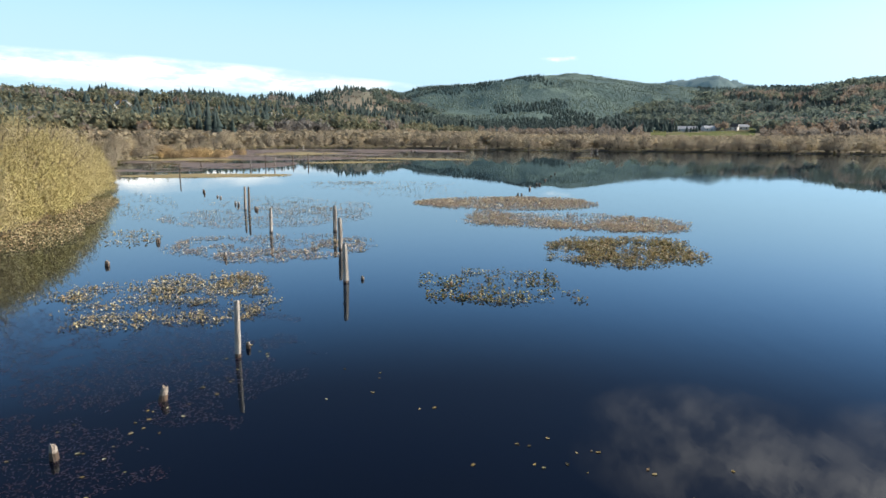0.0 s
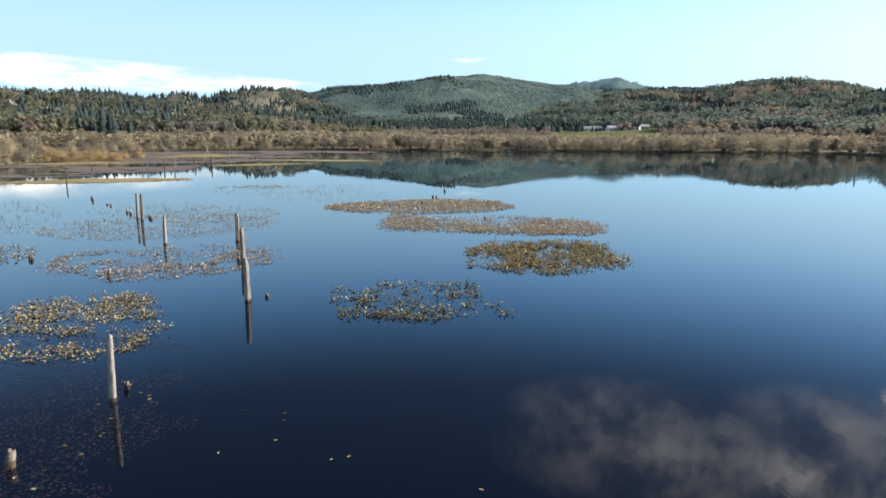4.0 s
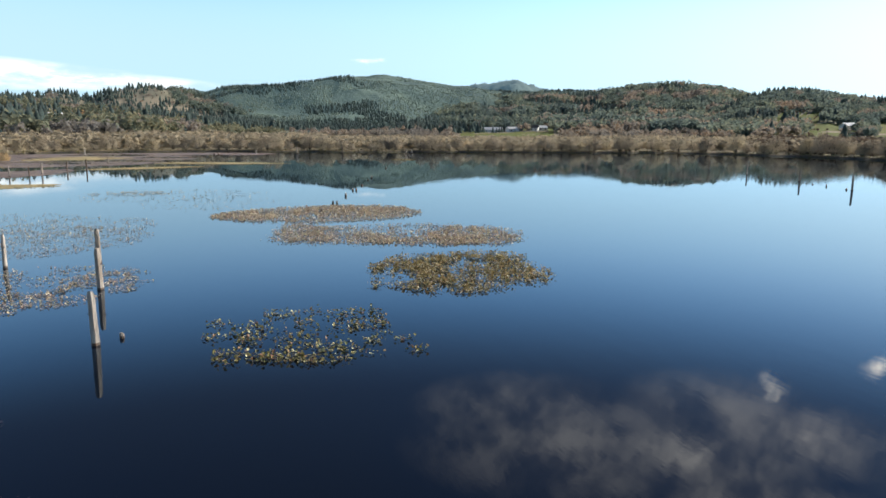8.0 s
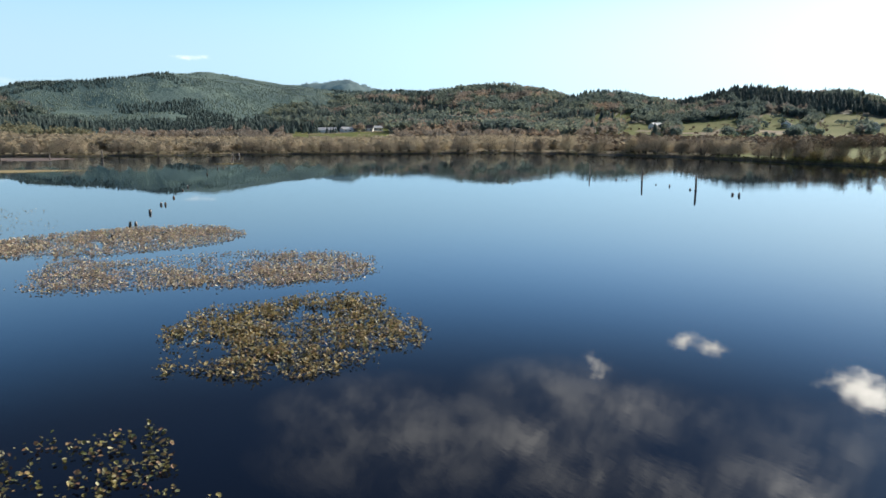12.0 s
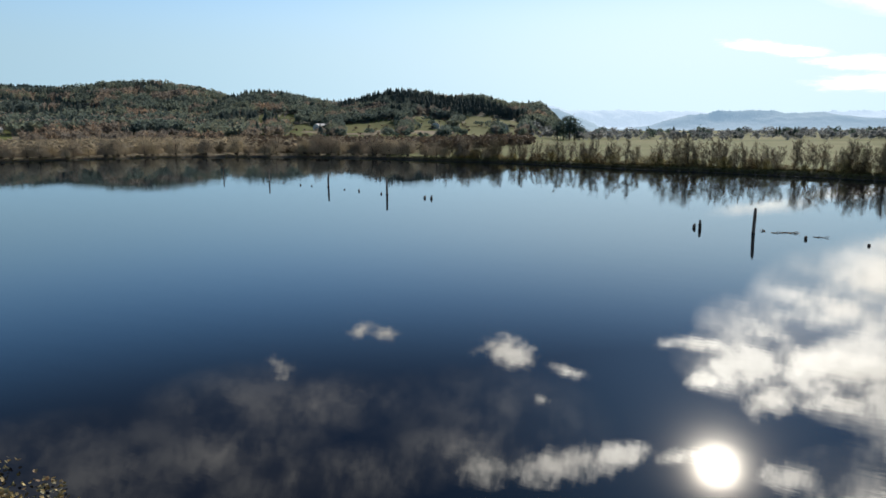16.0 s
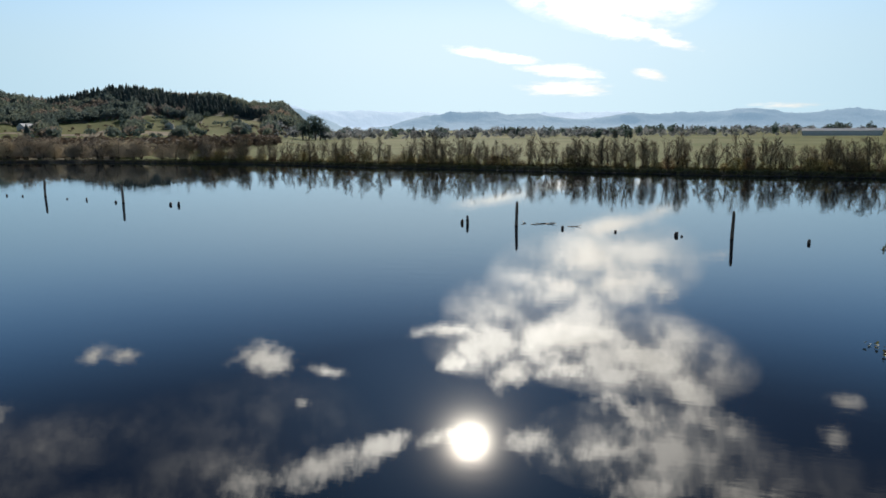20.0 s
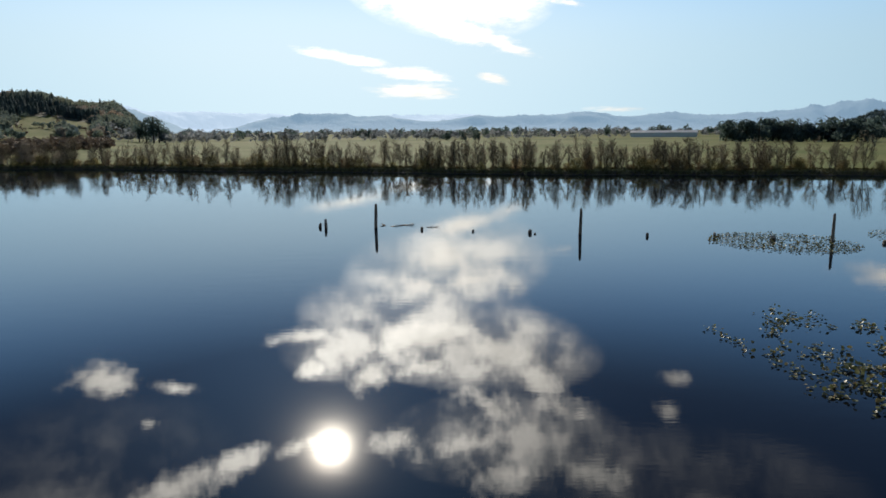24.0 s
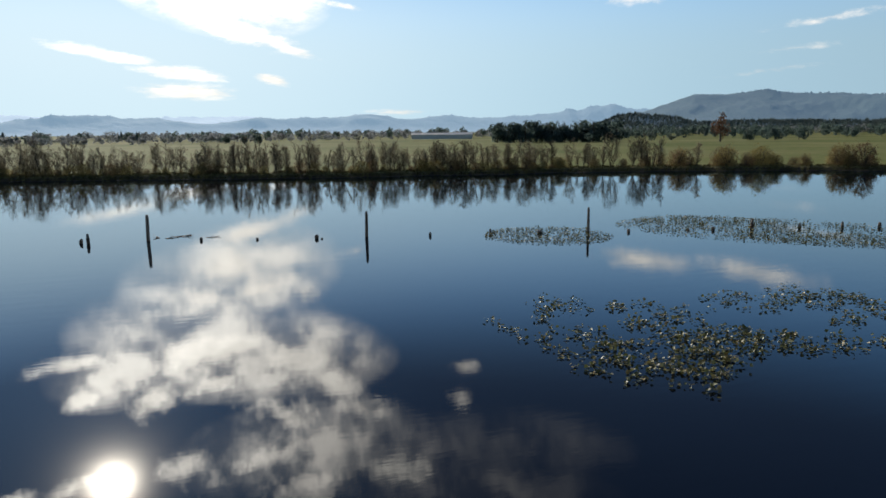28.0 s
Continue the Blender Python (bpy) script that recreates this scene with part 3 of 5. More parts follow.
# ridges: distance, half depth, height of the trees on top, then bearing and height of the skyline
RIDGES = [
    (800, 330, 15, [(-75, 42), (-50, 50), (-33, 49.6), (-31.6, 49.2), (-30.6, 46), (-29.2, 46), (-27.5, 51), (-27, 49), (-25.8, 43.5), (-24.2, 46), (-21.7, 43.6), (-19.6, 41.7), (-17.5, 39.7), (-15.3, 37.6), (-13, 35.4), (-10.2, 32), (-7.4, 27), (-4.5, 20.5), (-2.6, 15), (-0.7, 8), (2, 0)]),
    (1400, 420, 14, [(-45, 60), (-32.2, 66), (-30.1, 71), (-29, 75), (-27.4, 79), (-26.8, 75.6), (-25, 71), (-23, 76), (-22.4, 79.4), (-19.1, 80.2), (-18.5, 74), (-16.8, 70.6), (-15.4, 74.4), (-14.6, 80), (-13.5, 78.4), (-12.7, 72), (-11.9, 74.5), (-11, 82.6), (-9.6, 90.8), (-8.2, 93.5), (-7.5, 92.6), (-5.9, 85), (-4, 74), (-2.1, 63), (-0.2, 49.7), (1.7, 32.7), (4, 8), (5, 0)]),
    (1500, 520, 14, [(6, 4), (8.3, 16.5), (11.2, 37.6), (13.1, 58.6), (15.9, 73.5), (18.3, 81), (20.6, 84.6), (23, 85.7), (25.3, 86.6), (27.6, 91), (29.8, 97.5), (32, 103.7), (33.9, 108.7), (35, 104.8), (36.6, 99.4), (37.9, 93.2), (38.9, 84), (39.9, 74.6), (41.5, 54), (43.1, 32), (45.5, 6)]),
    (1150, 400, 12, [(33, 6), (35.6, 22.8), (37.2, 40), (38.8, 57), (39.8, 64), (40.4, 67), (41.1, 71), (42.3, 71.3), (43.8, 69.8), (44.7, 65.5), (45.6, 61), (46.9, 57.8), (48, 55), (49.4, 49.7), (50.8, 38), (52.2, 24), (55, 6)]),
    (1000, 300, 11, [(42, 8), (45.3, 30), (46.7, 42), (48, 47.6), (49.9, 54), (51.8, 62.8), (53.2, 65), (54.6, 63.6), (56.9, 57), (58.3, 57.8), (59.7, 57.7), (60.6, 54.4), (61.8, 47), (62.9, 45.4), (64.5, 46.8), (65.1, 41), (65.8, 28), (66.3, 19.7), (66.7, 13), (67.2, 0)]),
]


def along(table, az):
    xs, ys = zip(*table)
    return np.interp(az, xs, ys)


def shore(az):
    return along(SHORE, az) + 5 * (fbm(np.asarray(az) * 0.35 + 40, 3.3, 3) - 0.5)


def ridge_height(k, az, r):
    dist, deep, trees, line = RIDGES[k]
    top = np.maximum(along(line, az) - trees, 0)
    top = np.where((az < line[0][0]) & (line[0][0] > -70), 0, np.where(az > line[-1][0], 0, top))
    x = (r - dist) / deep
    shape = np.where(x < 0, np.exp(-np.abs(x) ** 1.7 * 1.6), np.exp(-(x * 0.8) ** 2))
    gully = 1 + 0.35 * (fbm(az * 0.55 + 9 * k, r / 260.0, 4) - 0.5) * np.clip(-x * 2.2, 0, 1)
    return top * shape * gully


def ground_height(az, r):
    az, r = np.asarray(az, float), np.asarray(r, float)
    d = r - shore(az)
    bank = np.interp(az, [-180, -60, -20, 40, 60, 130, 180], [0.8, 0.5, 0.5, 0.55, 0.85, 0.9, 0.8])
    low = np.where(d < 0, np.maximum(d * 0.3, -1.5), bank * step01(d / 2.6))
    low = low + 0.25 * (fbm(az * 0.9, r / 9.0, 3) - 0.5) * step01(d / 4) + 3.0 * step01((r - 500) / 500)
    hills = np.max([ridge_height(k, az, r) for k in range(len(RIDGES))], axis=0)
    return low + hills * step01((d - 30) / 150)


def place(az, r):
    a = np.radians(az)
    return CX + np.sin(a) * r, CY + np.cos(a) * r


def polar(x, y):
    return np.degrees(np.arctan2(np.asarray(x) - CX, np.asarray(y) - CY)), np.hypot(np.asarray(x) - CX, np.asarray(y) - CY)


def ground_at(x, y):
    return ground_height(*polar(x, y))


HILL_HOUSES = ((-27.2, 640), (-28.4, 616), (-25.0, 612), (-21.2, 632), (-15.6, 606))


def clearings(az, r):
    """Where meadows open the woods: terraces below the hills, the farm, lawns round the hillside houses."""
    x, y = place(az, r)
    share = np.max([ridge_height(k, az, r) / np.maximum(along(RIDGES[k][3], az), 8) for k in (3, 4)], axis=0)
    grove = fbm(az * 0.9 + 5, r / 130.0, 3)
    c = (share > 0.004) & (share < 0.33 + 0.5 * (fbm(x / 60 + 3, y / 60 + 57, 3) - 0.5)) & (grove < 0.64) & (az > 41.5) & (az < 67.5)
    c |= (az > 16.5) & (az < 24.5) & (r > 560) & (r < 860) & (fbm(x / 30, y / 30, 2) > 0.3)
    c |= (az < -9) & (r > 560) & (r < 730) & (fbm(x / 42 + 9, y / 26, 3) > 0.53)
    for h_az, h_r in HILL_HOUSES:
        c |= (np.abs(az - h_az) < 0.75) & (r > h_r - 120) & (r < h_r + 12)
    return c


def build_ground():
    az = np.concatenate([np.arange(-180, -50, 3.0), np.arange(-50, 150, 0.4), np.arange(150, 180, 3.0)])
    off = np.concatenate([[-30, -8, -3, -1, -0.3, 0, 0.3, 0.7, 1.3, 2, 2.8, 4, 6, 9, 14, 22, 34, 50, 70], 90 * 1.062 ** np.arange(0, 67)])
    A, O = np.meshgrid(az, off, indexing="ij")
    R = shore(A) + O
    Z = ground_height(A, R)
    X, Y = place(A, R)
    n, k = A.shape
    verts = np.concatenate([np.stack([X, Y, Z], -1).reshape(-1, 3), [[CX, CY, -1.6]]])
    i, j = np.meshgrid(np.arange(n), np.arange(k - 1), indexing="ij")
    a, b = i * k + j, ((i + 1) % n) * k + j
    tris = np.concatenate([np.stack([a, a + 1, b + 1], -1).reshape(-1, 3), np.stack([a, b + 1, b], -1).reshape(-1, 3),
                           np.stack([np.full(n, n * k), np.arange(n) * k, ((np.arange(n) + 1) % n) * k], -1)])
    me = mesh_np("ground", verts, tris, None, True)
    for m in (MUD, MARSH, FIELD, BANK, FLOOR):
        me.materials.append(m)
    mid = verts[tris].mean(1)
    maz, mr = polar(mid[:, 0], mid[:, 1])
    d = mr - shore(maz)
    open_field = (maz > 52) & (maz < 170)
    kind = np.where(d < 1.6, 0, np.where(open_field, np.where(d < 7, 3, 2), 1))
    hill = np.max([ridge_height(q, maz, mr) for q in range(len(RIDGES))], axis=0)
    kind = np.where((hill > 5) & (d > 100), 4, kind)
    clearing = clearings(maz, mr)
    dry = (maz < 0) | (fbm(mid[:, 0] / 50 + 13, mid[:, 1] / 50 + 2, 3) > 0.56)      # tan grass in the clearings, green on the wetter ones
    kind = np.where(clearing, np.where(dry & (hill > 3), 1, 2), kind)
    me.polygons.foreach_set("material_index", kind.astype(np.int32))
    tagged(new("ground", me), "grassy lake shore, pasture and wooded hills in autumn", "ground", kind="structure")


def build_water():
    az = np.arange(-180, 180, 1.5)
    x, y = place(az, shore(az) + 1.2)
    verts = np.concatenate([np.stack([x, y, np.zeros_like(x)], -1), [[CX, CY, 0]]])
    n = len(az)
    tris = np.stack([np.full(n, n), (np.arange(n) + 1) % n, np.arange(n)], -1)
    tagged(new("water", mesh_np("water", verts, tris, WATER)), "still dark blue lake mirroring sky and clouds", "lake", kind="structure")


build_ground()
build_water()


def build_backdrop(name, dist, deep, line, dark, light, glow, label, jag=5.0, patch=0.006, seed=0.0):
    """A far range: a solid ridge with gullied slopes and an uneven, wooded skyline."""
    step = 0.06 if dist < 3000 else 0.045
    az = np.arange(line[0][0], line[-1][0], step)
    q = np.random.RandomState(int(dist))
    soft = np.arange(-7, 8)
    h = sum(along(line, az + 0.045 * k) for k in soft) / len(soft)
    wooded = (fbm(az * 1.5 + seed, dist / 100.0, 6) - 0.5) * (0.006 * dist if dist > 2900 else 4)
    crest = jag * (q.rand(len(az)) ** 2 - 0.25)
    offs = np.concatenate([np.linspace(-1.5, -0.03, 26), [0, 0.3, 0.9]])
    V = []
    for o in offs:
        fac = math.exp(-abs(o) ** 1.7 * 1.6) if o < 0 else math.exp(-(o * 1.4) ** 2)
        arc = np.radians(az) * dist
        wav = fbm((arc + 0.35 * deep * o) / 340 + seed, deep * o / 340 + 7, 5)
        gully = 1 + 1.5 * (wav - 0.5) * min(1.0, abs(o) * 1.8) * (o < 0)
        x, y = place(az, dist + deep * o)
        V.append(np.stack([x, y, np.maximum(h * fac * gully, 0) + (crest if abs(o) < 0.01 else 0) + wooded * math.exp(-abs(o) * 14) - (2 if abs(o) > 1.4 else 0)], -1))
    n, k = len(az), len(offs)
    Z = np.array([v[:, 2] for v in V])
    V = np.concatenate(V)
    i, j = np.meshgrid(np.arange(k - 1), np.arange(n - 1), indexing="ij")
    a = i * n + j
    tris = np.concatenate([np.stack([a, a + n + 1, a + 1], -1).reshape(-1, 3), np.stack([a, a + n, a + n + 1], -1).reshape(-1, 3)])
    tagged(new(name, mesh_np(name, V, tris, haze_material(name + "_hazy_slopes", dark, light, glow, patch), True)), label, "mountains", kind="structure")
    return az, dist + deep * offs, Z


GREEN_DARK, GREEN_LIGHT = (0.035, 0.055, 0.05), (0.10, 0.13, 0.085)
# haze over these ranges is their emission colour, strongest on the farthest
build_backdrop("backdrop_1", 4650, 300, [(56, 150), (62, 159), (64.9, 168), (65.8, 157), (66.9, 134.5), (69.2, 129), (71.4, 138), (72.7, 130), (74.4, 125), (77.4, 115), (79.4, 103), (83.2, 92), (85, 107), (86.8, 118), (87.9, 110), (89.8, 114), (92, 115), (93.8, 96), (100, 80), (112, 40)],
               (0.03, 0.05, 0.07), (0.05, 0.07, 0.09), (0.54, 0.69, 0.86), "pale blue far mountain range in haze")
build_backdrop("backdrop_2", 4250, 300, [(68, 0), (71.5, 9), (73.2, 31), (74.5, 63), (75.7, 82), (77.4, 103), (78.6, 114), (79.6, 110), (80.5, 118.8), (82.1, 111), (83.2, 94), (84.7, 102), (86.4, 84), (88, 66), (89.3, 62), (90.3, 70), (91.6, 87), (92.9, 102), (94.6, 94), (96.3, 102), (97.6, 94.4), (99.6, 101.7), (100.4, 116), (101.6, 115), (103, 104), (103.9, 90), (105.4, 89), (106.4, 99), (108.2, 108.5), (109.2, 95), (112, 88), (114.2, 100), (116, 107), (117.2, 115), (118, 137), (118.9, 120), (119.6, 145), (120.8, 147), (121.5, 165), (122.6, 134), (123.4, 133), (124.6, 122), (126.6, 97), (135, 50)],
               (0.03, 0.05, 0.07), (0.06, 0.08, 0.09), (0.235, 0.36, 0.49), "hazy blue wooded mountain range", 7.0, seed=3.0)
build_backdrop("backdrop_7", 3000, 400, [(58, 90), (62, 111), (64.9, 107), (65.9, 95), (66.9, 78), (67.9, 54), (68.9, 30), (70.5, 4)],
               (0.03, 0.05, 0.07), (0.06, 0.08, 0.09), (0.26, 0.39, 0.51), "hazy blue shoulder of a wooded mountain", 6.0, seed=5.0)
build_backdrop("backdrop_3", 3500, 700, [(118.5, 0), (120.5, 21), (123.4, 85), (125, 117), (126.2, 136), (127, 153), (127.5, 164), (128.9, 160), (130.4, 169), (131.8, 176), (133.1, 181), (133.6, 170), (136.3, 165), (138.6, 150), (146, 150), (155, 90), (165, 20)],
               GREEN_DARK, (0.045, 0.068, 0.06), (0.075, 0.13, 0.20), "forested mountain, hazed blue-green", 7.0, seed=8.0)
# FOOTHILL: shade is in the dark slope colours, haze in the faint glow
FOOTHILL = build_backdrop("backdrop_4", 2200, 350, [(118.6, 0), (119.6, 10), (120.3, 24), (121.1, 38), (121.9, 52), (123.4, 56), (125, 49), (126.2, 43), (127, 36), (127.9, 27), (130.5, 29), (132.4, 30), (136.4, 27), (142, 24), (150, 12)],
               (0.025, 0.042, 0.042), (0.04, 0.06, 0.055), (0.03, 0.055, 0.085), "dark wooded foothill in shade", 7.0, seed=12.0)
# logged hill and peak behind carry haze as a weak blue emission
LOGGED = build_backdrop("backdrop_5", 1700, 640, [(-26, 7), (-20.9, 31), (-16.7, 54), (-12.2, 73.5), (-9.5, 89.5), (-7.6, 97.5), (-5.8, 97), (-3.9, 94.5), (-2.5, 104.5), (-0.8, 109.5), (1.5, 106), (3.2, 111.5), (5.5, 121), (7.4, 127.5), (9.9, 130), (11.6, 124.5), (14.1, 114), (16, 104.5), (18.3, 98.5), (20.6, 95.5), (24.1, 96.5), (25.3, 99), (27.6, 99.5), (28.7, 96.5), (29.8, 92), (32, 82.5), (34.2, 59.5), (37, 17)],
               (0.03, 0.052, 0.045), (0.095, 0.125, 0.085), (0.018, 0.036, 0.042), "long logged hill with green young conifers, faintly hazed", 2.5, 0.0055, seed=21.0)
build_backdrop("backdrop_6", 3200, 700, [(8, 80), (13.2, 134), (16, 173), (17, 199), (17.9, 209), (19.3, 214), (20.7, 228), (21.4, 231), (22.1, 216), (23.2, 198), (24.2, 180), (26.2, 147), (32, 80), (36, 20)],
               GREEN_DARK, (0.08, 0.105, 0.085), (0.035, 0.066, 0.085), "wooded peak behind the hills, hazed blue-green", 10.0, seed=30.0)

# ---- forests on the hills ----


def conifer_template(sides=6, tiers=4, seed=1):
    q = np.random.RandomState(seed)
    s = Soup()
    for t in range(tiers):
        base, tip = 0.10 + 0.9 * t / tiers * 0.88, min(1.0, 0.10 + 0.9 * (t + 1.65) / tiers)
        rad = 0.25 * (1 - t / tiers) ** 0.8 + 0.02
        a = np.arange(sides) * 2 * math.pi / sides + q.rand() * 3
        jag = rad * (0.72 + 0.5 * q.rand(sides))
        ring = np.stack([np.cos(a) * jag, np.sin(a) * jag, base + 0.05 * (q.rand(sides) - 0.5)], -1)
        v = np.concatenate([ring, [[0, 0, tip]]])
        s.add(v, [[i, (i + 1) % sides, sides] for i in range(sides)])
    s.tube([(0, 0, -0.08), (0, 0, 0.3)], [0.022, 0.015])
    return s.arrays()


def clump_template(n=46, seed=2, flat=0.42, size=0.17):
    """A broadleaf crown: many small leaf sprays on an uneven shell, and a trunk."""
    q = np.random.RandomState(seed)
    s = Soup()
    hubs = q.normal(size=(5, 3)) * [0.17, 0.17, 0.13] + [0, 0, 0.58]
    for i in range(n):
        d = q.normal(size=3)
        d /= np.linalg.norm(d)
        c = hubs[i % 5] + d * [flat * 0.55, flat * 0.55, 0.27] * (0.75 + 0.4 * q.rand())
        u = np.cross(d, q.normal(size=3))
        u /= np.linalg.norm(u)
        w = np.cross(d, u) + d * 0.3
        k = size * (0.6 + 0.8 * q.rand())
        s.add([c - u * k, c + u * k * 0.7 - w * k * 0.6, c + u * k * 0.6 + w * k * 0.8, c - u * k * 0.4 + w * k * 0.7 + d * k * 0.3], [[0, 1, 2], [0, 2, 3]])
    s.tube([(0, 0, -0.06), (0.01, 0, 0.5)], [0.03, 0.018])
    return s.arrays()


CON = [conifer_template(6, 4, s) for s in (1, 2, 3)]
CON_FAR = [conifer_template(5, 2, s) for s in (4, 5)]
CLUMP = [clump_template(96, s, size=0.105) for s in (2, 3, 4)]
CLUMP_FAR = [clump_template(40, s, size=0.155) for s in (6, 7, 8)]


def forest(name, templates, material, az, r, size, label, category, wide=None, far=None):
    """One joined stand of trees on the ground at bearings and distances."""
    if not len(az):
        return
    x, y = place(az, r)
    z = ground_height(az, r) if far is None else on_range(far, az, r)
    pick = rng.randint(len(templates), size=len(x))
    s = Soup()
    for t, (tv, tf) in enumerate(templates):
        m = pick == t
        if m.any():
            s.add(*scatter(tv, tf, np.stack([x, y, z], -1)[m], size[m], rng.rand(m.sum()) * 6.28, wide=None if wide is None else wide[m]))
    tagged(new(name, mesh_np(name, *s.arrays(), material)), label, category, kind="stuff")


def on_range(shape, az, r):
    """Height of a far range's slope."""
    azs, rs, Z = shape
    i = np.clip(np.searchsorted(azs, az) - 1, 0, len(azs) - 2)
    j = np.clip(np.searchsorted(rs, r) - 1, 0, len(rs) - 2)
    u, v = np.clip((az - azs[i]) / (azs[i + 1] - azs[i]), 0, 1), np.clip((r - rs[j]) / (rs[j + 1] - rs[j]), 0, 1)
    return (Z[j, i] * (1 - u) + Z[j, i + 1] * u) * (1 - v) + (Z[j + 1, i] * (1 - u) + Z[j + 1, i + 1] * u) * v - 0.3


def slope_spots(k, n, lo=-1.5, hi=0.12, min_h=2.0):
    """Random spots on the near slope of a ridge, evenly over its face."""
    dist, deep, _, line = RIDGES[k]
    az = rng.uniform(max(line[0][0], -38), line[-1][0], n)
    r = dist + deep * rng.uniform(lo, hi, n)
    h = ridge_height(k, az, r)
    others = np.max([ridge_height(q, az, r) for q in range(len(RIDGES)) if q != k], axis=0)
    ok = (h > min_h) & (h >= others * 0.98) & (r > shore(az) + 90)
    return az[ok], r[ok]


def split(az, r, scale, level):
    x, y = place(az, r)
    return fbm(x / scale + 31, y / scale + 7, 3) > level


def plant_hills():
    """Woods on the five near ridges: stands of fir, broadleaf and russet trees round the clearings."""
    words = (("dark green fir forest on a low hill", "olive green broadleaf trees between the firs", "grey-brown and russet trees on the low hill"),
             ("dark fir forest on the ridge behind", "olive green trees on the ridge behind", "grey-brown bare trees on a cleared ridge"),
             ("dark firs among autumn trees", "olive green broadleaf trees on the slope", "russet and grey autumn woodland on a hillside"),
             ("dark firs on a rounded hill", "olive green trees on a rounded hill", "russet autumn woodland below the firs"),
             ("dark firs on the hill by the pasture", "dark olive trees round small clearings", "brown autumn woodland round small clearings"))
    for k, n, fir_level, russet_level in ((0, 5200, 0.575, 0.54), (1, 5000, 0.47, 0.58), (2, 8600, 0.56, 0.57), (3, 5600, 0.54, 0.57), (4, 7000, 0.62, 0.56)):
        az, r = slope_spots(k, n, -1.5, 0.12)
        x, y = place(az, r)
        share = ridge_height(k, az, r) / np.maximum(along(RIDGES[k][3], az), 1)
        grain = 75 if k == 0 else 110
        stand = fbm(x / grain + 31, y / grain + 7, 3) + 0.07 * (share > 0.72) * (k < 4)
        lone = rng.rand(len(az))
        clear = clearings(az, r)
        if k == 1:                                  # the felled top of the ridge
            clear = clear | ((az > -13.2) & (az < -6.5) & (r > 1150) & (stand < 0.50))
        fir = ((stand > fir_level) | (lone > 0.96)) & ~clear
        russet = ~fir & ~clear & (fbm(x / 45 + 11, y / 45 + 40, 3) > russet_level)
        olive = ~fir & ~clear & ~russet
        near = k in (0, 4)
        m = fir & (lone < 0.992)
        forest("fir_forest", CON if near else CON_FAR, CONIFER, az[m], r[m], 5 + (13 if k == 0 else 9) * rng.rand(m.sum()) ** 1.7, words[k][0], "forest", wide=0.75 + 0.4 * rng.rand(m.sum()))
        m = olive
        forest("mixed_woodland", CLUMP if near else CLUMP_FAR, SUNLIT_OLIVE if k == 0 else OLIVE, az[m], r[m], rng.uniform(7, 13, m.sum()) * (0.75 if k > 2 else 1.0), words[k][1], "woodland")
        m = russet
        forest("autumn_woodland", CLUMP if near else CLUMP_FAR, AUTUMN, az[m], r[m], rng.uniform(6, 11, m.sum()) * (0.8 if k > 2 else 1.0), words[k][2], "woodland")
        m = clear & (lone < (0.5 if k == 1 else 0.035))
        forest("clearing_scrub", CLUMP_FAR, SCRUB if k > 2 else AUTUMN if k == 1 else HAZY_HEDGE, az[m], r[m], rng.uniform(1.5, 5 if k == 1 else 3.5, m.sum()), "low brown scrub in the hillside clearings", "scrub", wide=np.full(m.sum(), 1.3))
        m = clear & (lone > 0.987)
        forest("meadow_trees", CLUMP, CONIFER, az[m], r[m], rng.uniform(4, 8, m.sum()), "dark trees standing in the hillside meadows", "trees", wide=np.full(m.sum(), 1.2))
    # young conifers and darker stands on the logged hill, firs on the foothill
    az, r = rng.uniform(-14, 33, 23000), rng.uniform(800, 1695, 23000)
    x, y = place(az, r)
    stand = fbm(x / 150 + 3, y / 210 + 11, 4)
    m = stand > 0.60
    forest("fir_stand", CON_FAR, CONIFER, az[m], r[m], 3.5 + 4 * rng.rand(m.sum()), "dark fir stands on the logged hill", "forest", far=LOGGED)
    m = (stand < 0.60) & (fbm(x / 90 + 50, y / 90 + 4, 3) > 0.40)
    forest("young_conifers", CON_FAR, PLANTED, az[m], r[m], 1.6 + 1.8 * rng.rand(m.sum()), "rows of young green conifers on the logged hill", "forest", np.full(m.sum(), 1.9), far=LOGGED)
    az, r = rng.uniform(119.5, 141, 3400), rng.uniform(1850, 2205, 3400)
    forest("fir_forest", CON_FAR, CONIFER, az, r, 6 + 5 * rng.rand(3400) ** 2, "dark fir forest on the foothill", "forest", far=FOOTHILL)
    # a band of firs at the foot of the hills, behind the marsh
    az = np.concatenate([rng.uniform(-8.5, 1.5, 260), rng.uniform(-22, -8, 70), rng.uniform(3, 16, 130), rng.uniform(16, 34, 60)])
    r = np.concatenate([rng.uniform(640, 780, 260), rng.uniform(590, 690, 70), rng.uniform(850, 1050, 130), rng.uniform(860, 1000, 60)])
    forest("fir_belt", CON, CONIFER, az, r, 6 + 12 * rng.rand(len(az)) ** 1.4, "row of tall dark firs at the foot of the hill", "forest", wide=0.7 + 0.25 * rng.rand(len(az)))
    az = rng.uniform(-36, 1, 430)
    forest("broadleaf_belt", CLUMP, SUNLIT_OLIVE, az, rng.uniform(500, 650, 430), rng.uniform(5, 11, 430), "olive green trees behind the marsh", "woodland")
    az = rng.uniform(-44, 4, 3000)
    r = np.maximum(rng.uniform(290, 520, 3000), shore(az) + 25)
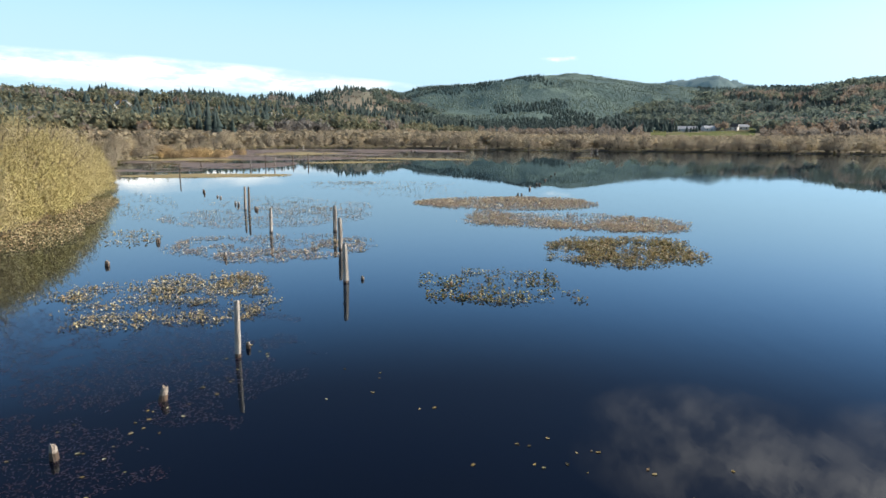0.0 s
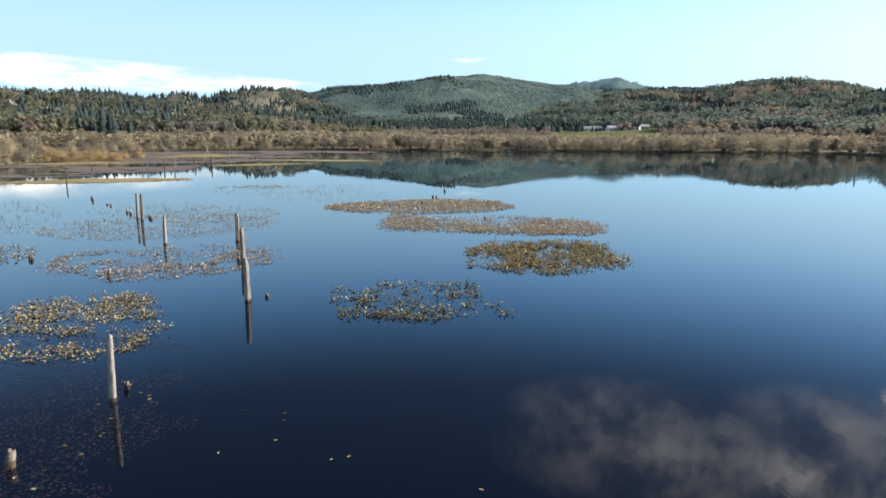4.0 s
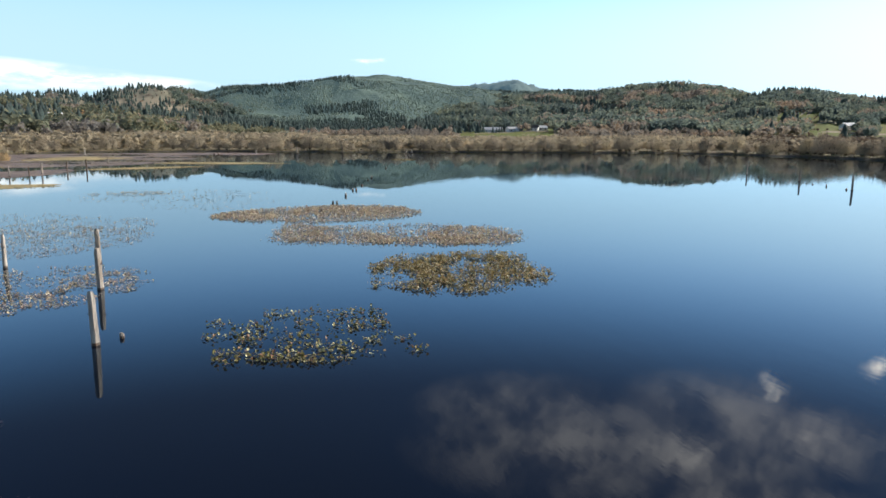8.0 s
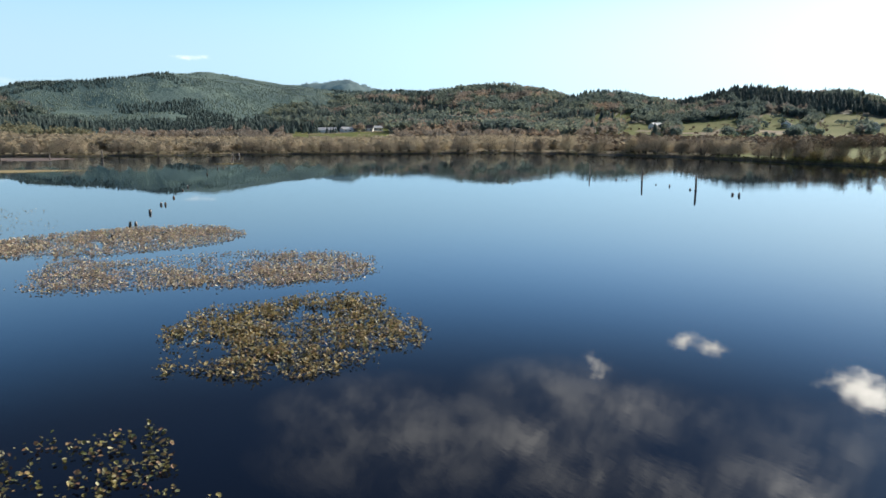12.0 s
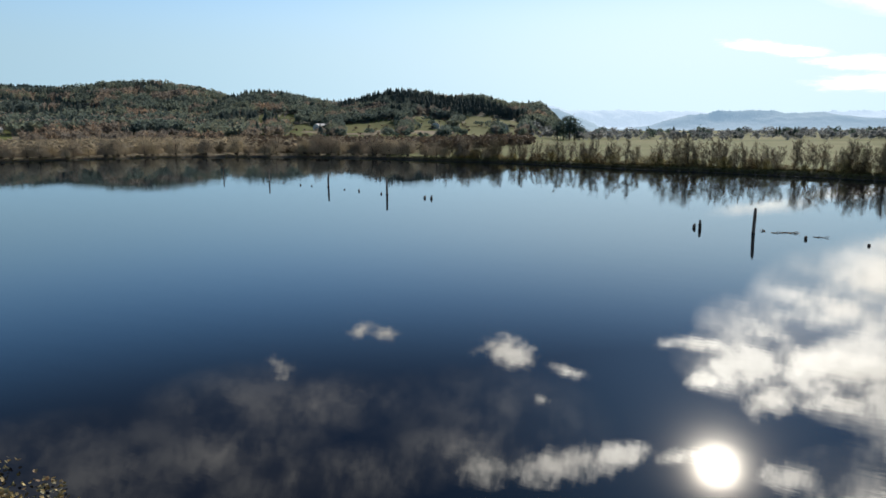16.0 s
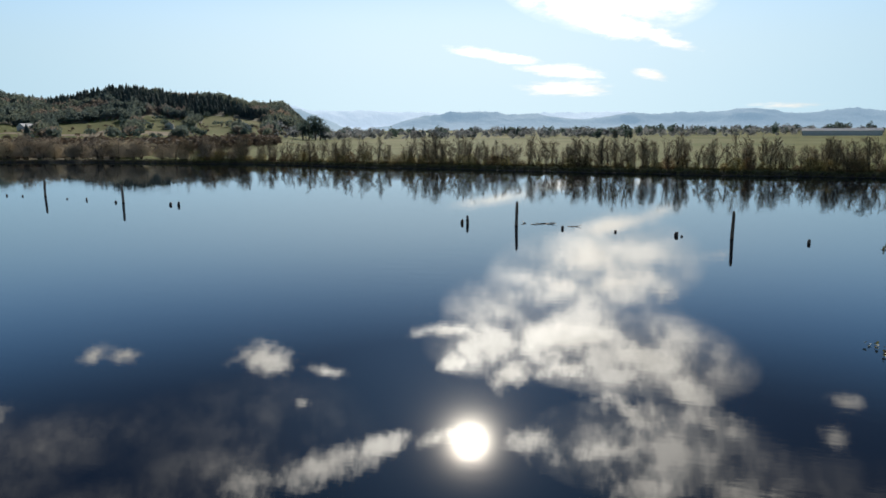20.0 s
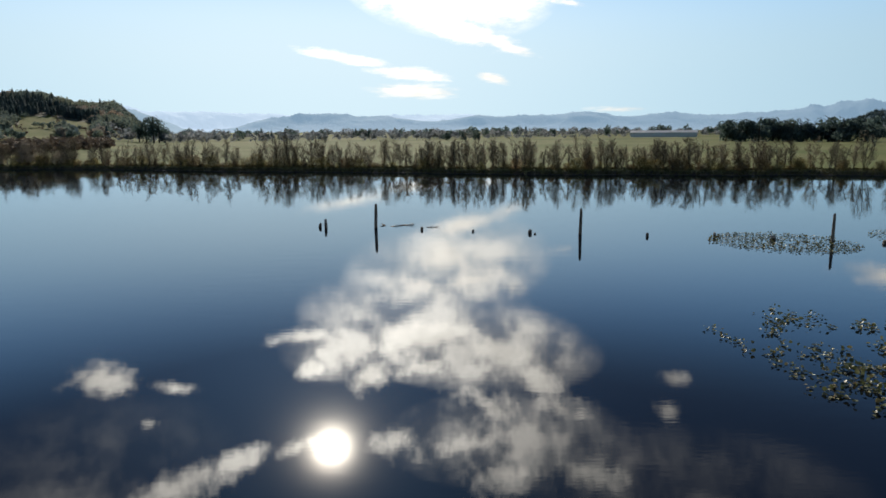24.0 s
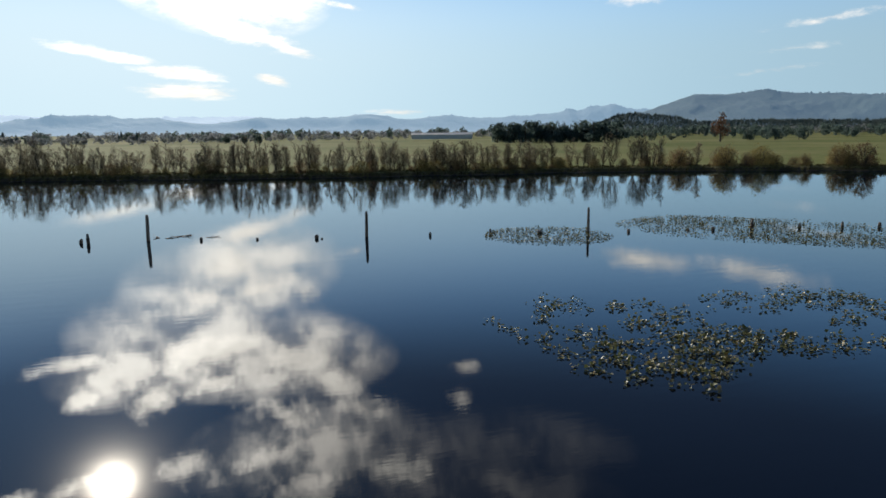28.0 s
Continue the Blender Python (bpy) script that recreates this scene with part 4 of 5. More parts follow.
    forest("tan_thicket", CLUMP_FAR, THICKET, az, r, rng.uniform(2.5, 5.5, 3000), "tan leafless thickets in the marsh", "woodland", wide=np.full(3000, 1.35))
    az = np.concatenate([rng.uniform(-33, -8, 60), rng.uniform(-13, -9, 30)])
    forest("autumn_trees", CLUMP, ORANGE, az, rng.uniform(470, 660, 90), rng.uniform(4.5, 10, 90), "orange and red autumn trees behind the marsh", "trees")
    az = rng.uniform(2, 41, 760)
    az = az[(az < 16) | (az > 25)]
    forest("autumn_belt", CLUMP, AUTUMN, az, rng.uniform(520, 940, len(az)), rng.uniform(4, 8, len(az)), "bare and russet trees along the far meadow", "woodland")
    az = rng.uniform(2, 54, 2600)
    r = shore(az) + rng.uniform(18, 210, 2600)
    forest("marsh_scrub", CLUMP_FAR, THICKET, az, r, rng.uniform(2, 4.2, 2600), "low grey-tan scrub behind the willows", "woodland", wide=np.full(2600, 1.5))
    az = np.concatenate([rng.uniform(16.5, 25.5, 70), [20.4, 23.0, 23.5]])
    forest("farm_trees", CLUMP, OLIVE, az, rng.uniform(850, 980, 73), rng.uniform(6, 11, 73), "green and yellow trees behind the farm", "woodland")
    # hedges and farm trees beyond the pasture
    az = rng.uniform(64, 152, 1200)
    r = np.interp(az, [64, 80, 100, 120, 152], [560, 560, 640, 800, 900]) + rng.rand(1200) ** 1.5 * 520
    forest("field_trees", CLUMP_FAR, HAZY_HEDGE, az, r, 2 + 6 * rng.rand(1200) ** 1.8, "bare grey trees and hedges beyond the pasture, blued by haze", "woodland", wide=np.full(1200, 1.25))
    az = rng.uniform(66, 152, 170)
    r = np.interp(az, [66, 80, 100, 120, 152], [620, 600, 700, 820, 920]) + rng.uniform(0, 300, 170)
    forest("field_firs", CLUMP + CON[:1], CONIFER, az, r, rng.uniform(5, 11, 170), "scattered dark trees beyond the pasture", "forest", wide=np.full(170, 1.1))
    az = rng.uniform(120, 150, 420)
    forest("field_woods", CLUMP + CON[:1], CONIFER, az, rng.uniform(620, 1000, 420), rng.uniform(5, 10, 420), "dark tree belt at the foot of the foothill", "woodland")
    az = rng.uniform(41, 64, 1000)
    r = np.interp(az, [41, 50, 58, 64], [270, 250, 290, 380]) + rng.rand(1000) * np.interp(az, [41, 50, 58, 64], [200, 180, 160, 120])
    forest("field_edge_trees", CLUMP_FAR, SCRUB, az, r, rng.uniform(2.2, 4.8, 1000), "low brown bare scrub at the pasture's edge", "woodland", wide=np.full(1000, 1.5))


plant_hills()

# ---- single trees and shrubs on the shores ----


def bare_tree(seed, height=7.0, stems=3, branches=13, twigs=7, spread=0.16, upward=0.62, base=0.09):
    """Wood of a leafless many-stemmed tree: trunks with boughs, and a crown of twigs."""
    q = np.random.RandomState(seed)
    wood, fine = Soup(), Soup()
    for _ in range(stems):
        a, lean = q.rand() * 6.28, spread * (0.3 + q.rand())
        h = height * (0.72 + 0.3 * q.rand())
        k = 7
        z = np.linspace(0, 1, k)
        wig = np.cumsum(q.normal(size=(k, 2)) * 0.035 * height / k ** 0.5, axis=0)
        pts = np.stack([np.cos(a) * (0.12 + lean * z * h) + wig[:, 0], np.sin(a) * (0.12 + lean * z * h) + wig[:, 1], z * h - 0.15], -1)
        wood.tube(pts, base * (1.05 - z) ** 0.8 + 0.012, 5)
        for b in range(branches):
            f = 0.12 + 0.86 * (b + q.rand()) / branches
            p0 = np.array([np.interp(f, z, pts[:, c]) for c in range(3)])
            az = q.rand() * 6.28
            length = height * 0.27 * (1.12 - f) ** 0.45 * (0.45 + 0.8 * q.rand())
            d = np.array([math.cos(az), math.sin(az), upward + 0.5 * q.rand()])
            d /= np.linalg.norm(d)
            p1 = p0 + d * length * 0.5 + q.normal(size=3) * 0.05
            p2 = p1 + (d + [0, 0, 0.12] + q.normal(size=3) * 0.12) * length * 0.5
            wood.tube([p0, p1, p2], [0.035, 0.026, 0.014], 3)
            for _t in range(twigs):
                g = 0.25 + 0.75 * q.rand()
                s0 = p0 + (p1 - p0) * min(1, g * 2) + (p2 - p1) * max(0, g * 2 - 1)
                e = d * 0.5 + q.normal(size=3) * 0.55 + [0, 0, 0.45]
                e *= (0.25 + length * 0.4) / np.linalg.norm(e)
                fine.tube([s0, s0 + e * 0.6 + q.normal(size=3) * 0.03, s0 + e], [0.021, 0.016, 0.010], 3)
    return wood.arrays(), fine.arrays()


def shrub(seed, height=5.0, width=5.0, stems=16, twigs=420, leaves=520, leaf=0.12, skirt=0.02):
    """A rounded thicket: arching stems, and a crown of twigs and small leaves with gaps."""
    q = np.random.RandomState(seed)
    wood, crown = Soup(), Soup()
    tips = []
    for _ in range(stems):
        a = q.rand() * 6.28
        reach, h = width * 0.5 * q.rand() ** 0.6, height * (0.6 + 0.4 * q.rand())
        z = np.linspace(0, 1, 6)
        out = reach * (0.15 + 0.85 * z ** 1.3)
        pts = np.stack([np.cos(a) * out + q.normal(size=6) * 0.05 * z, np.sin(a) * out + q.normal(size=6) * 0.05 * z, h * np.sin(z * 1.45) * (1 - 0.22 * (reach / width)) - 0.1], -1)
        wood.tube(pts, 0.055 * (1.1 - z) + 0.01, 4)
        tips.append(pts)
    lobes = q.normal(size=(9, 3))
    lobes /= np.linalg.norm(lobes, axis=1)[:, None]
    for i in range(twigs):
        d = q.normal(size=3)
        d[2] = abs(d[2]) * 1.1 - 0.15
        d /= np.linalg.norm(d)
        bulge = 0.78 + 0.26 * np.max(lobes @ d) ** 3 + 0.06 * q.normal()
        deep = 1 - 0.5 * q.rand() ** 2
        p = d * [width * 0.5, width * 0.5, height * 0.92] * bulge * deep
        p[2] = max(p[2], 0.05 * height * q.rand()) * (1 - skirt) + skirt * height
        e = d * [0.5, 0.5, 0.2] + q.normal(size=3) * 0.35 + [0, 0, 0.55]
        e *= height * (0.07 + 0.10 * q.rand()) / np.linalg.norm(e)
        crown.tube([p - e * 0.4, p + e * 0.3 + q.normal(size=3) * 0.03, p + e], [0.02, 0.014, 0.006], 3)
        for _l in range(max(1, leaves // twigs)):
            c = p + e * (q.rand() * 1.3 - 0.3) + q.normal(size=3) * leaf * 0.9
            face = d + q.normal(size=3) * 0.45 + [0, 0, 0.25]
            u = np.cross(face, q.normal(size=3))
            w = np.cross(face, u)
            u *= leaf * (0.6 + 0.8 * q.rand()) / np.linalg.norm(u)
            w *= leaf * 0.5 / np.linalg.norm(w)
            crown.add([c - u, c + w, c + u, c - w + u * 0.2], [[0, 1, 2], [0, 2, 3]])
    return wood.arrays(), crown.arrays()


def plant_kind(name, made, bark, foliage, label, category, group):
    """One model thing, to be copied: trunk and crown under an Empty; it becomes the first of its kind."""
    root = new(name)
    (wv, wf), (cv, cf) = made
    child("trunk", mesh_np("trunk", wv, wf, bark), root)
    child("crown", mesh_np("crown", cv, cf, foliage), root)
    tagged(root, label, category, group)
    return root


class Stand:
    """Puts models down: the first time the model itself, then copies."""

    def __init__(self, models):
        self.models, self.used = models, set()

    def put(self, x, y, size, turn, tall=1.0, kind=None):
        k = rng.randint(len(self.models)) if kind is None else kind
        z = float(ground_at(x, y))
        m = pose(x, y, max(z, -0.05) - 0.05, 0, 0, turn) @ Matrix.Diagonal((size, size, size * tall, 1))
        if k in self.used:
            own = self.models[k].scale
            return copy_thing(self.models[k], m @ Matrix.Diagonal((1 / own[0], 1 / own[1], 1 / own[2], 1)))
        self.used.add(k)
        self.models[k].matrix_basis = m
        return self.models[k]


ALDER = [plant_kind("bare_tree", bare_tree(20 + i, 7.0 + 0.6 * (i % 3), 3 + i % 3, 15, 9, 0.14 + 0.05 * (i % 3), base=0.06), BARK, DARKTWIG,
                    "leafless young tree with many thin stems on the grassy lake bank", "tree", "bare trees along the bank") for i in range(7)]
FARSHRUB = [plant_kind("willow_shrub", shrub(40 + i, 6.2, 6.2 + i % 3, 14, 460, 2300, 0.17, 0.16), BARK, DRYLEAF,
                       "rounded grey-tan willow thicket, nearly leafless, at the water's edge", "shrub", "willows on the far shore") for i in range(5)]
GOLDBUSH = [plant_kind("golden_bush", shrub(50 + i, 5.0, 7.2 + i % 2, 12, 420, 2520, 0.19), BARK, GOLD,
                       "low golden willow bush on the marsh edge", "shrub", "golden bushes on the marsh edge") for i in range(2)]
NEARWILLOW = [plant_kind("willow_tree", shrub(60 + i, 8.0, 8.5, 22, 1500, 10500, 0.095), BARK, WILLOW,
                         "yellow-olive autumn willow thicket on the near shore", "tree", "willows on the near shore") for i in range(4)]
BRAMBLE = [plant_kind("bank_shrub", shrub(80 + i, 4.6, 5.2, 14, 360, 1440, 0.16), BARK, BUSH,
                      "dense brown and olive shrub on the lake bank", "shrub", "shrubs on the bank") for i in range(4)]


def plant_shores():
    # leafless trees along the straight bank
    stand = Stand(ALDER)
    az = 56.5
    while az < 131:
        r = float(shore(az))
        gap = fbm(az * 0.9, 2.2, 2)
        size = 0.56 + 0.38 * rng.rand()
        x, y = place(az, r + 3.2 + 2.2 * rng.rand())
        if gap > 0.30 + 0.02 * max(0.0, az - 116):
            stand.put(float(x), float(y), size, rng.rand() * 360, 0.9 + 0.25 * rng.rand())
        if rng.rand() < 0.55 and az < 120:
            x, y = place(az + 0.4, r + 6 + 4 * rng.rand())
            stand.put(float(x), float(y), size * 0.9, rng.rand() * 360, 1.0)
        az += (1.0 + 1.5 * rng.rand()) / r * 57.3
    # low shrubs between them and the dense ones beyond
    stand = Stand(BRAMBLE)
    az = 58.0
    while az < 118:
        r = float(shore(az))
        x, y = place(az, r + 2.6 + 1.5 * rng.rand())
        stand.put(float(x), float(y), 0.30 + 0.42 * rng.rand() ** 1.6, rng.rand() * 360, 0.8 + 0.3 * rng.rand())
        az += (1.0 + 1.8 * rng.rand()) / r * 57.3
    az = 113.0
    while az < 150:
        r = float(shore(az))
        for row, off in enumerate((3.0, 6.5)):
            x, y = place(az + 0.5 * rng.rand(), r + off + 2 * rng.rand())
            s = (0.40 + 0.8 * rng.rand() ** 1.6) * float(np.interp(az, [113, 118, 123, 150], [0.4, 0.6, 0.95, 1.1]))
            if rng.rand() < 0.25:
                continue
            stand.put(float(x), float(y), s, rng.rand() * 360, 0.95 + 0.2 * rng.rand())
        az += (1.6 + 4.6 * rng.rand()) / r * 57.3
    # grey willow belt round the far shore
    stand = Stand(FARSHRUB)
    az = -42.0
    while az < 61:
        r = float(shore(az))
        tall = float(np.interp(az, [-42, -30, -22, -10, 20, 40, 46, 54, 61], [0.55, 0.6, 0.7, 0.82, 0.82, 0.95, 1.1, 0.95, 0.7]))
        for off in (2.0, 7.5):
            if rng.rand() < 0.8:
                x, y = place(az + 0.6 * rng.rand(), r + off + 4 * rng.rand())
                stand.put(float(x), float(y), tall * (0.45 + 0.65 * rng.rand()) * (1 + 0.012 * off), rng.rand() * 360, 0.8 + 0.4 * rng.rand())
        az += (2.9 + 2.2 * rng.rand()) / r * 57.3
    for i in range(90):
        az, extra = rng.uniform(-47, -10), rng.uniform(20, 170)
        x, y = place(az, float(shore(az)) + extra)
        stand.put(float(x), float(y), 0.55 + 0.55 * rng.rand(), rng.rand() * 360)
    stand = Stand(GOLDBUSH)
    for i in range(26):
        x, y = -90 + 26 * rng.rand(), 196 + 26 * rng.rand()
        stand.put(x, y, 0.35 + 0.4 * rng.rand(), rng.rand() * 360, 0.85)
    # tall yellow willows on the near shore
    stand = Stand(NEARWILLOW)
    for az, off, size in ((-84, 4, 1.25), (-80, 8, 1.4), (-76, 3, 1.15), (-73, 9, 1.4), (-70, 3, 1.1), (-67, 8, 1.35), (-64, 2.5, 1.05), (-61, 7, 1.25),
                          (-58.5, 2.5, 1.0), (-56, 8, 1.2), (-54, 2.5, 0.95), (-52, 7, 1.1), (-50, 2.5, 0.85), (-48.5, 7, 1.0), (-47, 2.5, 0.8), (-45.5, 8, 0.9),
                          (-44, 2.5, 0.7), (-43, 8, 0.8), (-78, 17, 1.5), (-70, 17, 1.5), (-63, 16, 1.4), (-57, 17, 1.3), (-52, 16, 1.15), (-48, 17, 1.0)):
        x, y = place(az, float(shore(az)) + off)
        stand.put(float(x), float(y), size * 0.95 * (0.92 + 0.16 * rng.rand()), rng.rand() * 360, 0.92 + 0.16 * rng.rand())


plant_shores()


def big_tree(name, x, y, height, wide, material, label, category, seed=5, group=""):
    """A single large tree far off: tapered trunk with limbs, and a crown of many small sprays."""
    q = np.random.RandomState(seed)
    root = new(name)
    root.matrix_basis = pose(x, y, float(ground_at(x, y)) - 0.1)
    wood, crown = Soup(), Soup()
    wood.tube([(0, 0, 0), (0.1, 0, height * 0.35), (0, 0.1, height * 0.8)], [height * 0.03, height * 0.022, height * 0.006], 6)
    for i in range(7):
        a, f = q.rand() * 6.28, 0.3 + 0.5 * q.rand()
        wood.tube([(0, 0, height * f), (math.cos(a) * wide * 0.3, math.sin(a) * wide * 0.3, height * (f + 0.12))], [height * 0.012, 0.03], 4)
    hubs = np.clip(q.normal(size=(9, 3)), -1.25, 1.25) * [wide * 0.24, wide * 0.24, height * 0.19] + [0, 0, height * 0.43]
    for i in range(720):
        d = q.normal(size=3)
        d /= np.linalg.norm(d)
        c = hubs[i % 9] + d * [wide * 0.22, wide * 0.22, height * 0.2] * (0.6 + 0.5 * q.rand())
        u = np.cross(d, q.normal(size=3))
        u /= np.linalg.norm(u)
        w = np.cross(d, u)
        k = wide * 0.043 * (0.6 + 0.8 * q.rand())
        crown.add([c - u * k, c - w * k, c + u * k, c + w * k + d * k * 0.4], [[0, 1, 2], [0, 2, 3]])
    child("trunk", mesh_np("trunk", *wood.arrays(), BARK), root)
    child("crown", mesh_np("crown", *crown.arrays(), material), root)
    return tagged(root, label, category, group)


for i, (az, r, h, w) in enumerate(((66.1, 560, 19, 10), (66.6, 566, 23, 12), (67.1, 560, 23, 12), (67.5, 565, 22, 12), (67.9, 572, 18, 10))):
    big_tree("dark_tree", *map(float, place(az, r)), h, w, CONIFER, "large dark evergreen standing alone by the pasture", "tree", 11 + i, "dark trees by the pasture")
for i, az in enumerate(np.linspace(112.2, 121.8, 22)):
    big_tree("dark_tree", *map(float, place(az, 470 + 25 * rng.rand())), 15 + 3.5 * rng.rand(), 13 + 5 * rng.rand(), CONIFER,
             "dark evergreen in a grove on the pasture", "tree", 31 + i, "grove on the pasture")
big_tree("autumn_tree", *map(float, place(129.6, 480)), 22, 10, RUST, "tall narrow tree with rust-red autumn leaves", "tree", 52)
for i, (az, r, h) in enumerate(((124.5, 520, 8), (126.0, 540, 7), (131.5, 540, 9), (133.4, 530, 11), (135.0, 540, 9), (90.2, 560, 10), (91.6, 565, 9), (92.6, 560, 8))):
    big_tree("field_tree", *map(float, place(az, r)), h, h * 0.95, CONIFER if i > 1 else OLIVE, "dark round tree beyond the pasture", "tree", 60 + i, "trees beyond the pasture")

# ---- old pilings in the lake: x, y, height, radius ----
PILINGS = [
    (-8.1, 25.8, 2.34, 0.11), (-9.3, 21.4, 0.53, 0.13), (-10.6, 17.3, 0.45, 0.12), (-8.0, 26.9, 0.31, 0.10), (-5.7, 39.0, 2.36, 0.15), (-7.6, 49.9, 2.41, 0.15),
    (-9.4, 58.7, 2.33, 0.15), (-4.8, 39.8, 0.24, 0.10), (-14.8, 57.9, 2.20, 0.13), (-15.1, 46.3, 0.52, 0.10), (-21.6, 73.9, 2.59, 0.13), (-20.9, 72.9, 2.68, 0.13),
]
MORE_PILINGS = [
    (-24.3, 79.3, 0.40, 0.11), (-23.6, 78.2, 0.46, 0.11), (-20.7, 74.6, 0.37, 0.11), (-20.2, 73.5, 0.37, 0.11), (-29.1, 87.6, 0.24, 0.12), (-28.3, 86.3, 0.29, 0.11),
    (-33.3, 94.4, 0.39, 0.10), (-32.3, 92.0, 0.54, 0.10), (-21.9, 43.5, 0.37, 0.14), (-22.3, 52.5, 0.40, 0.14), (-46.5, 120.5, 2.48, 0.11), (-42.6, 151.5, 1.99, 0.13),
    (-39.4, 151.7, 1.87, 0.13), (-39.1, 158.5, 2.33, 0.14), (-37.0, 168.6, 2.07, 0.14), (-33.3, 168.9, 2.49, 0.14), (-54.1, 152.8, 1.13, 0.13), (-65.1, 151.9, 0.75, 0.14),
]
FAR_PILINGS = [
    (-34.9, 200.0, 1.47, 0.17), (-51.7, 254.0, 2.28, 0.2), (-12.0, 256.0, 0.93, 0.2), (-10.6, 256.0, 0.93, 0.2), (1.8, 258.0, 1.69, 0.2), (16.2, 262.0, 2.63, 0.24),
    (32.5, 262.0, 2.87, 0.2), (54.7, 254.0, 1.67, 0.2), (57.3, 256.0, 1.28, 0.2), (10.0, 91.2, 0.41, 0.12), (10.5, 91.1, 0.41, 0.12), (12.8, 100.7, 0.46, 0.14),
    (14.9, 108.9, 0.36, 0.12), (15.4, 108.8, 0.36, 0.12), (17.5, 117.2, 0.32, 0.13), (20.3, 128.5, 0.27, 0.10), (21.9, 134.0, 0.47, 0.12), (8.0, 84.1, 0.37, 0.11),
    (30.4, 164.7, 0.48, 0.12), (36.6, 186.1, 0.55, 0.14), (47.4, 221.8, 1.16, 0.17), (48.4, 221.5, 1.00, 0.17),
]
RIGHT_PILINGS = [
    (102.4, 145.0, 2.19, 0.12), (98.0, 126.7, 2.29, 0.12), (94.3, 108.7, 2.43, 0.14), (88.4, 91.8, 2.31, 0.14), (96.3, 121.3, 0.28, 0.10), (94.1, 114.9, 0.27, 0.10),
    (94.0, 112.2, 0.26, 0.10), (91.5, 102.7, 0.17, 0.11), (90.9, 99.2, 0.41, 0.10), (88.7, 93.1, 0.31, 0.12), (87.2, 84.3, 0.37, 0.15), (86.9, 83.0, 0.51, 0.15),
    (77.2, 46.2, 0.43, 0.12), (76.9, 45.6, 0.86, 0.12), (76.4, 40.9, 2.33, 0.14), (75.2, 36.6, 0.30, 0.11), (74.0, 32.0, 0.19, 0.10), (72.8, 27.1, 0.36, 0.16),
    (72.3, 26.7, 0.13, 0.08), (71.9, 22.9, 2.28, 0.13), (70.6, 17.5, 0.35, 0.12), (70.2, 12.0, 0.46, 0.09),
]
END_PILINGS = [
    (68.6, 7.9, 0.36, 0.22), (67.3, 3.8, 2.28, 0.12), (66.3, 0.3, 0.31, 0.14), (65.3, -5.2, 0.21, 0.12), (64.5, -7.3, 0.36, 0.12), (64.1, -11.2, 0.98, 0.12),
    (62.8, -15.4, 0.41, 0.13), (61.7, -19.2, 0.57, 0.13), (60.8, -22.6, 0.47, 0.13),
]


def piling(x, y, height, radius, seed):
    """A weathered timber pile: fluted, tapered shaft with a broken top, a dark wet foot and, on tall ones, a worn collar."""
    q = np.random.RandomState(seed)
    root = new("piling" if height > 1.2 else "piling_stump")
    lean = q.normal(size=2) * (0.022 if height > 1.2 else 0.05)
    root.matrix_basis = pose(x, y, 0, 0, 0, q.rand() * 360)
    sides, wet = 12, (0.10 + 0.05 * q.rand()) if height > 1.2 else height * (0.35 + 0.2 * q.rand())
    flute = 1 + 0.10 * q.normal(size=sides)
    zs = [wet] + list(wet + (height - wet) * np.linspace(0.12, 1, max(3, int(height * 4))))
    a = np.arange(sides) * 2 * math.pi / sides
    jag = q.rand(sides) * min(0.14, height * 0.22)

    def rings(levels, grow, broken):
        bm = bmesh.new()
        prev, first = None, None
        for i, z in enumerate(levels):
            f = z / max(height, 0.5)
            rr = radius * grow * (1.06 - 0.16 * f) * flute * (1 + 0.04 * q.normal(size=sides))
            if broken and i == len(levels) - 1:
                rr = rr * (0.55 + 0.35 * q.rand(sides))
            ring = [bm.verts.new((rr[j] * math.cos(a[j]) + lean[0] * z, rr[j] * math.sin(a[j]) + lean[1] * z, z - (jag[j] if broken and i >= len(levels) - 2 else 0))) for j in range(sides)]
            if prev:
                for j in range(sides):
                    bm.faces.new((prev[j], prev[(j + 1) % sides], ring[(j + 1) % sides], ring[j]))
            first = first or ring
            prev = ring
        bm.faces.new(prev)
        bm.faces.new(first[::-1])
        return bm

    shaft = part("shaft", rings(zs, 1.0, True), WOOD, root)
    part("wet_foot", rings([-0.6, -0.02, wet * 0.6, wet + 0.004], 1.05, False), WETWOOD, root, "dark water-stained foot of the pile")
    if height > 2.0:
        bm = bmesh.new()
        z0, side = height * (0.55 + 0.15 * q.rand()), q.rand() * 6.28
        bmesh.ops.create_cone(bm, cap_ends=True, segments=7, radius1=radius * 0.38, radius2=radius * 0.2, depth=radius * 0.7,
                              matrix=Matrix.Translation((math.cos(side) * radius * 1.05 + lean[0] * z0, math.sin(side) * radius * 1.05 + lean[1] * z0, z0)) @ Euler((0, math.pi / 2, side)).to_matrix().to_4x4())
        part("knot", bm, WETWOOD, shaft)
    tall = height > 1.2
    near = y < 60 and x < 20
    tagged(root, ("tall pale weathered timber piling standing in the lake" if near else "tall dark weathered timber piling standing in the lake") if tall
           else "short broken timber piling stump just above the water", "piling", "old pilings in the lake")
    return root


for i, (x, y, h, r) in enumerate(PILINGS + MORE_PILINGS + FAR_PILINGS + RIGHT_PILINGS + END_PILINGS):
    piling(x, y, h, r, 100 + i)

# ---- water lilies ----


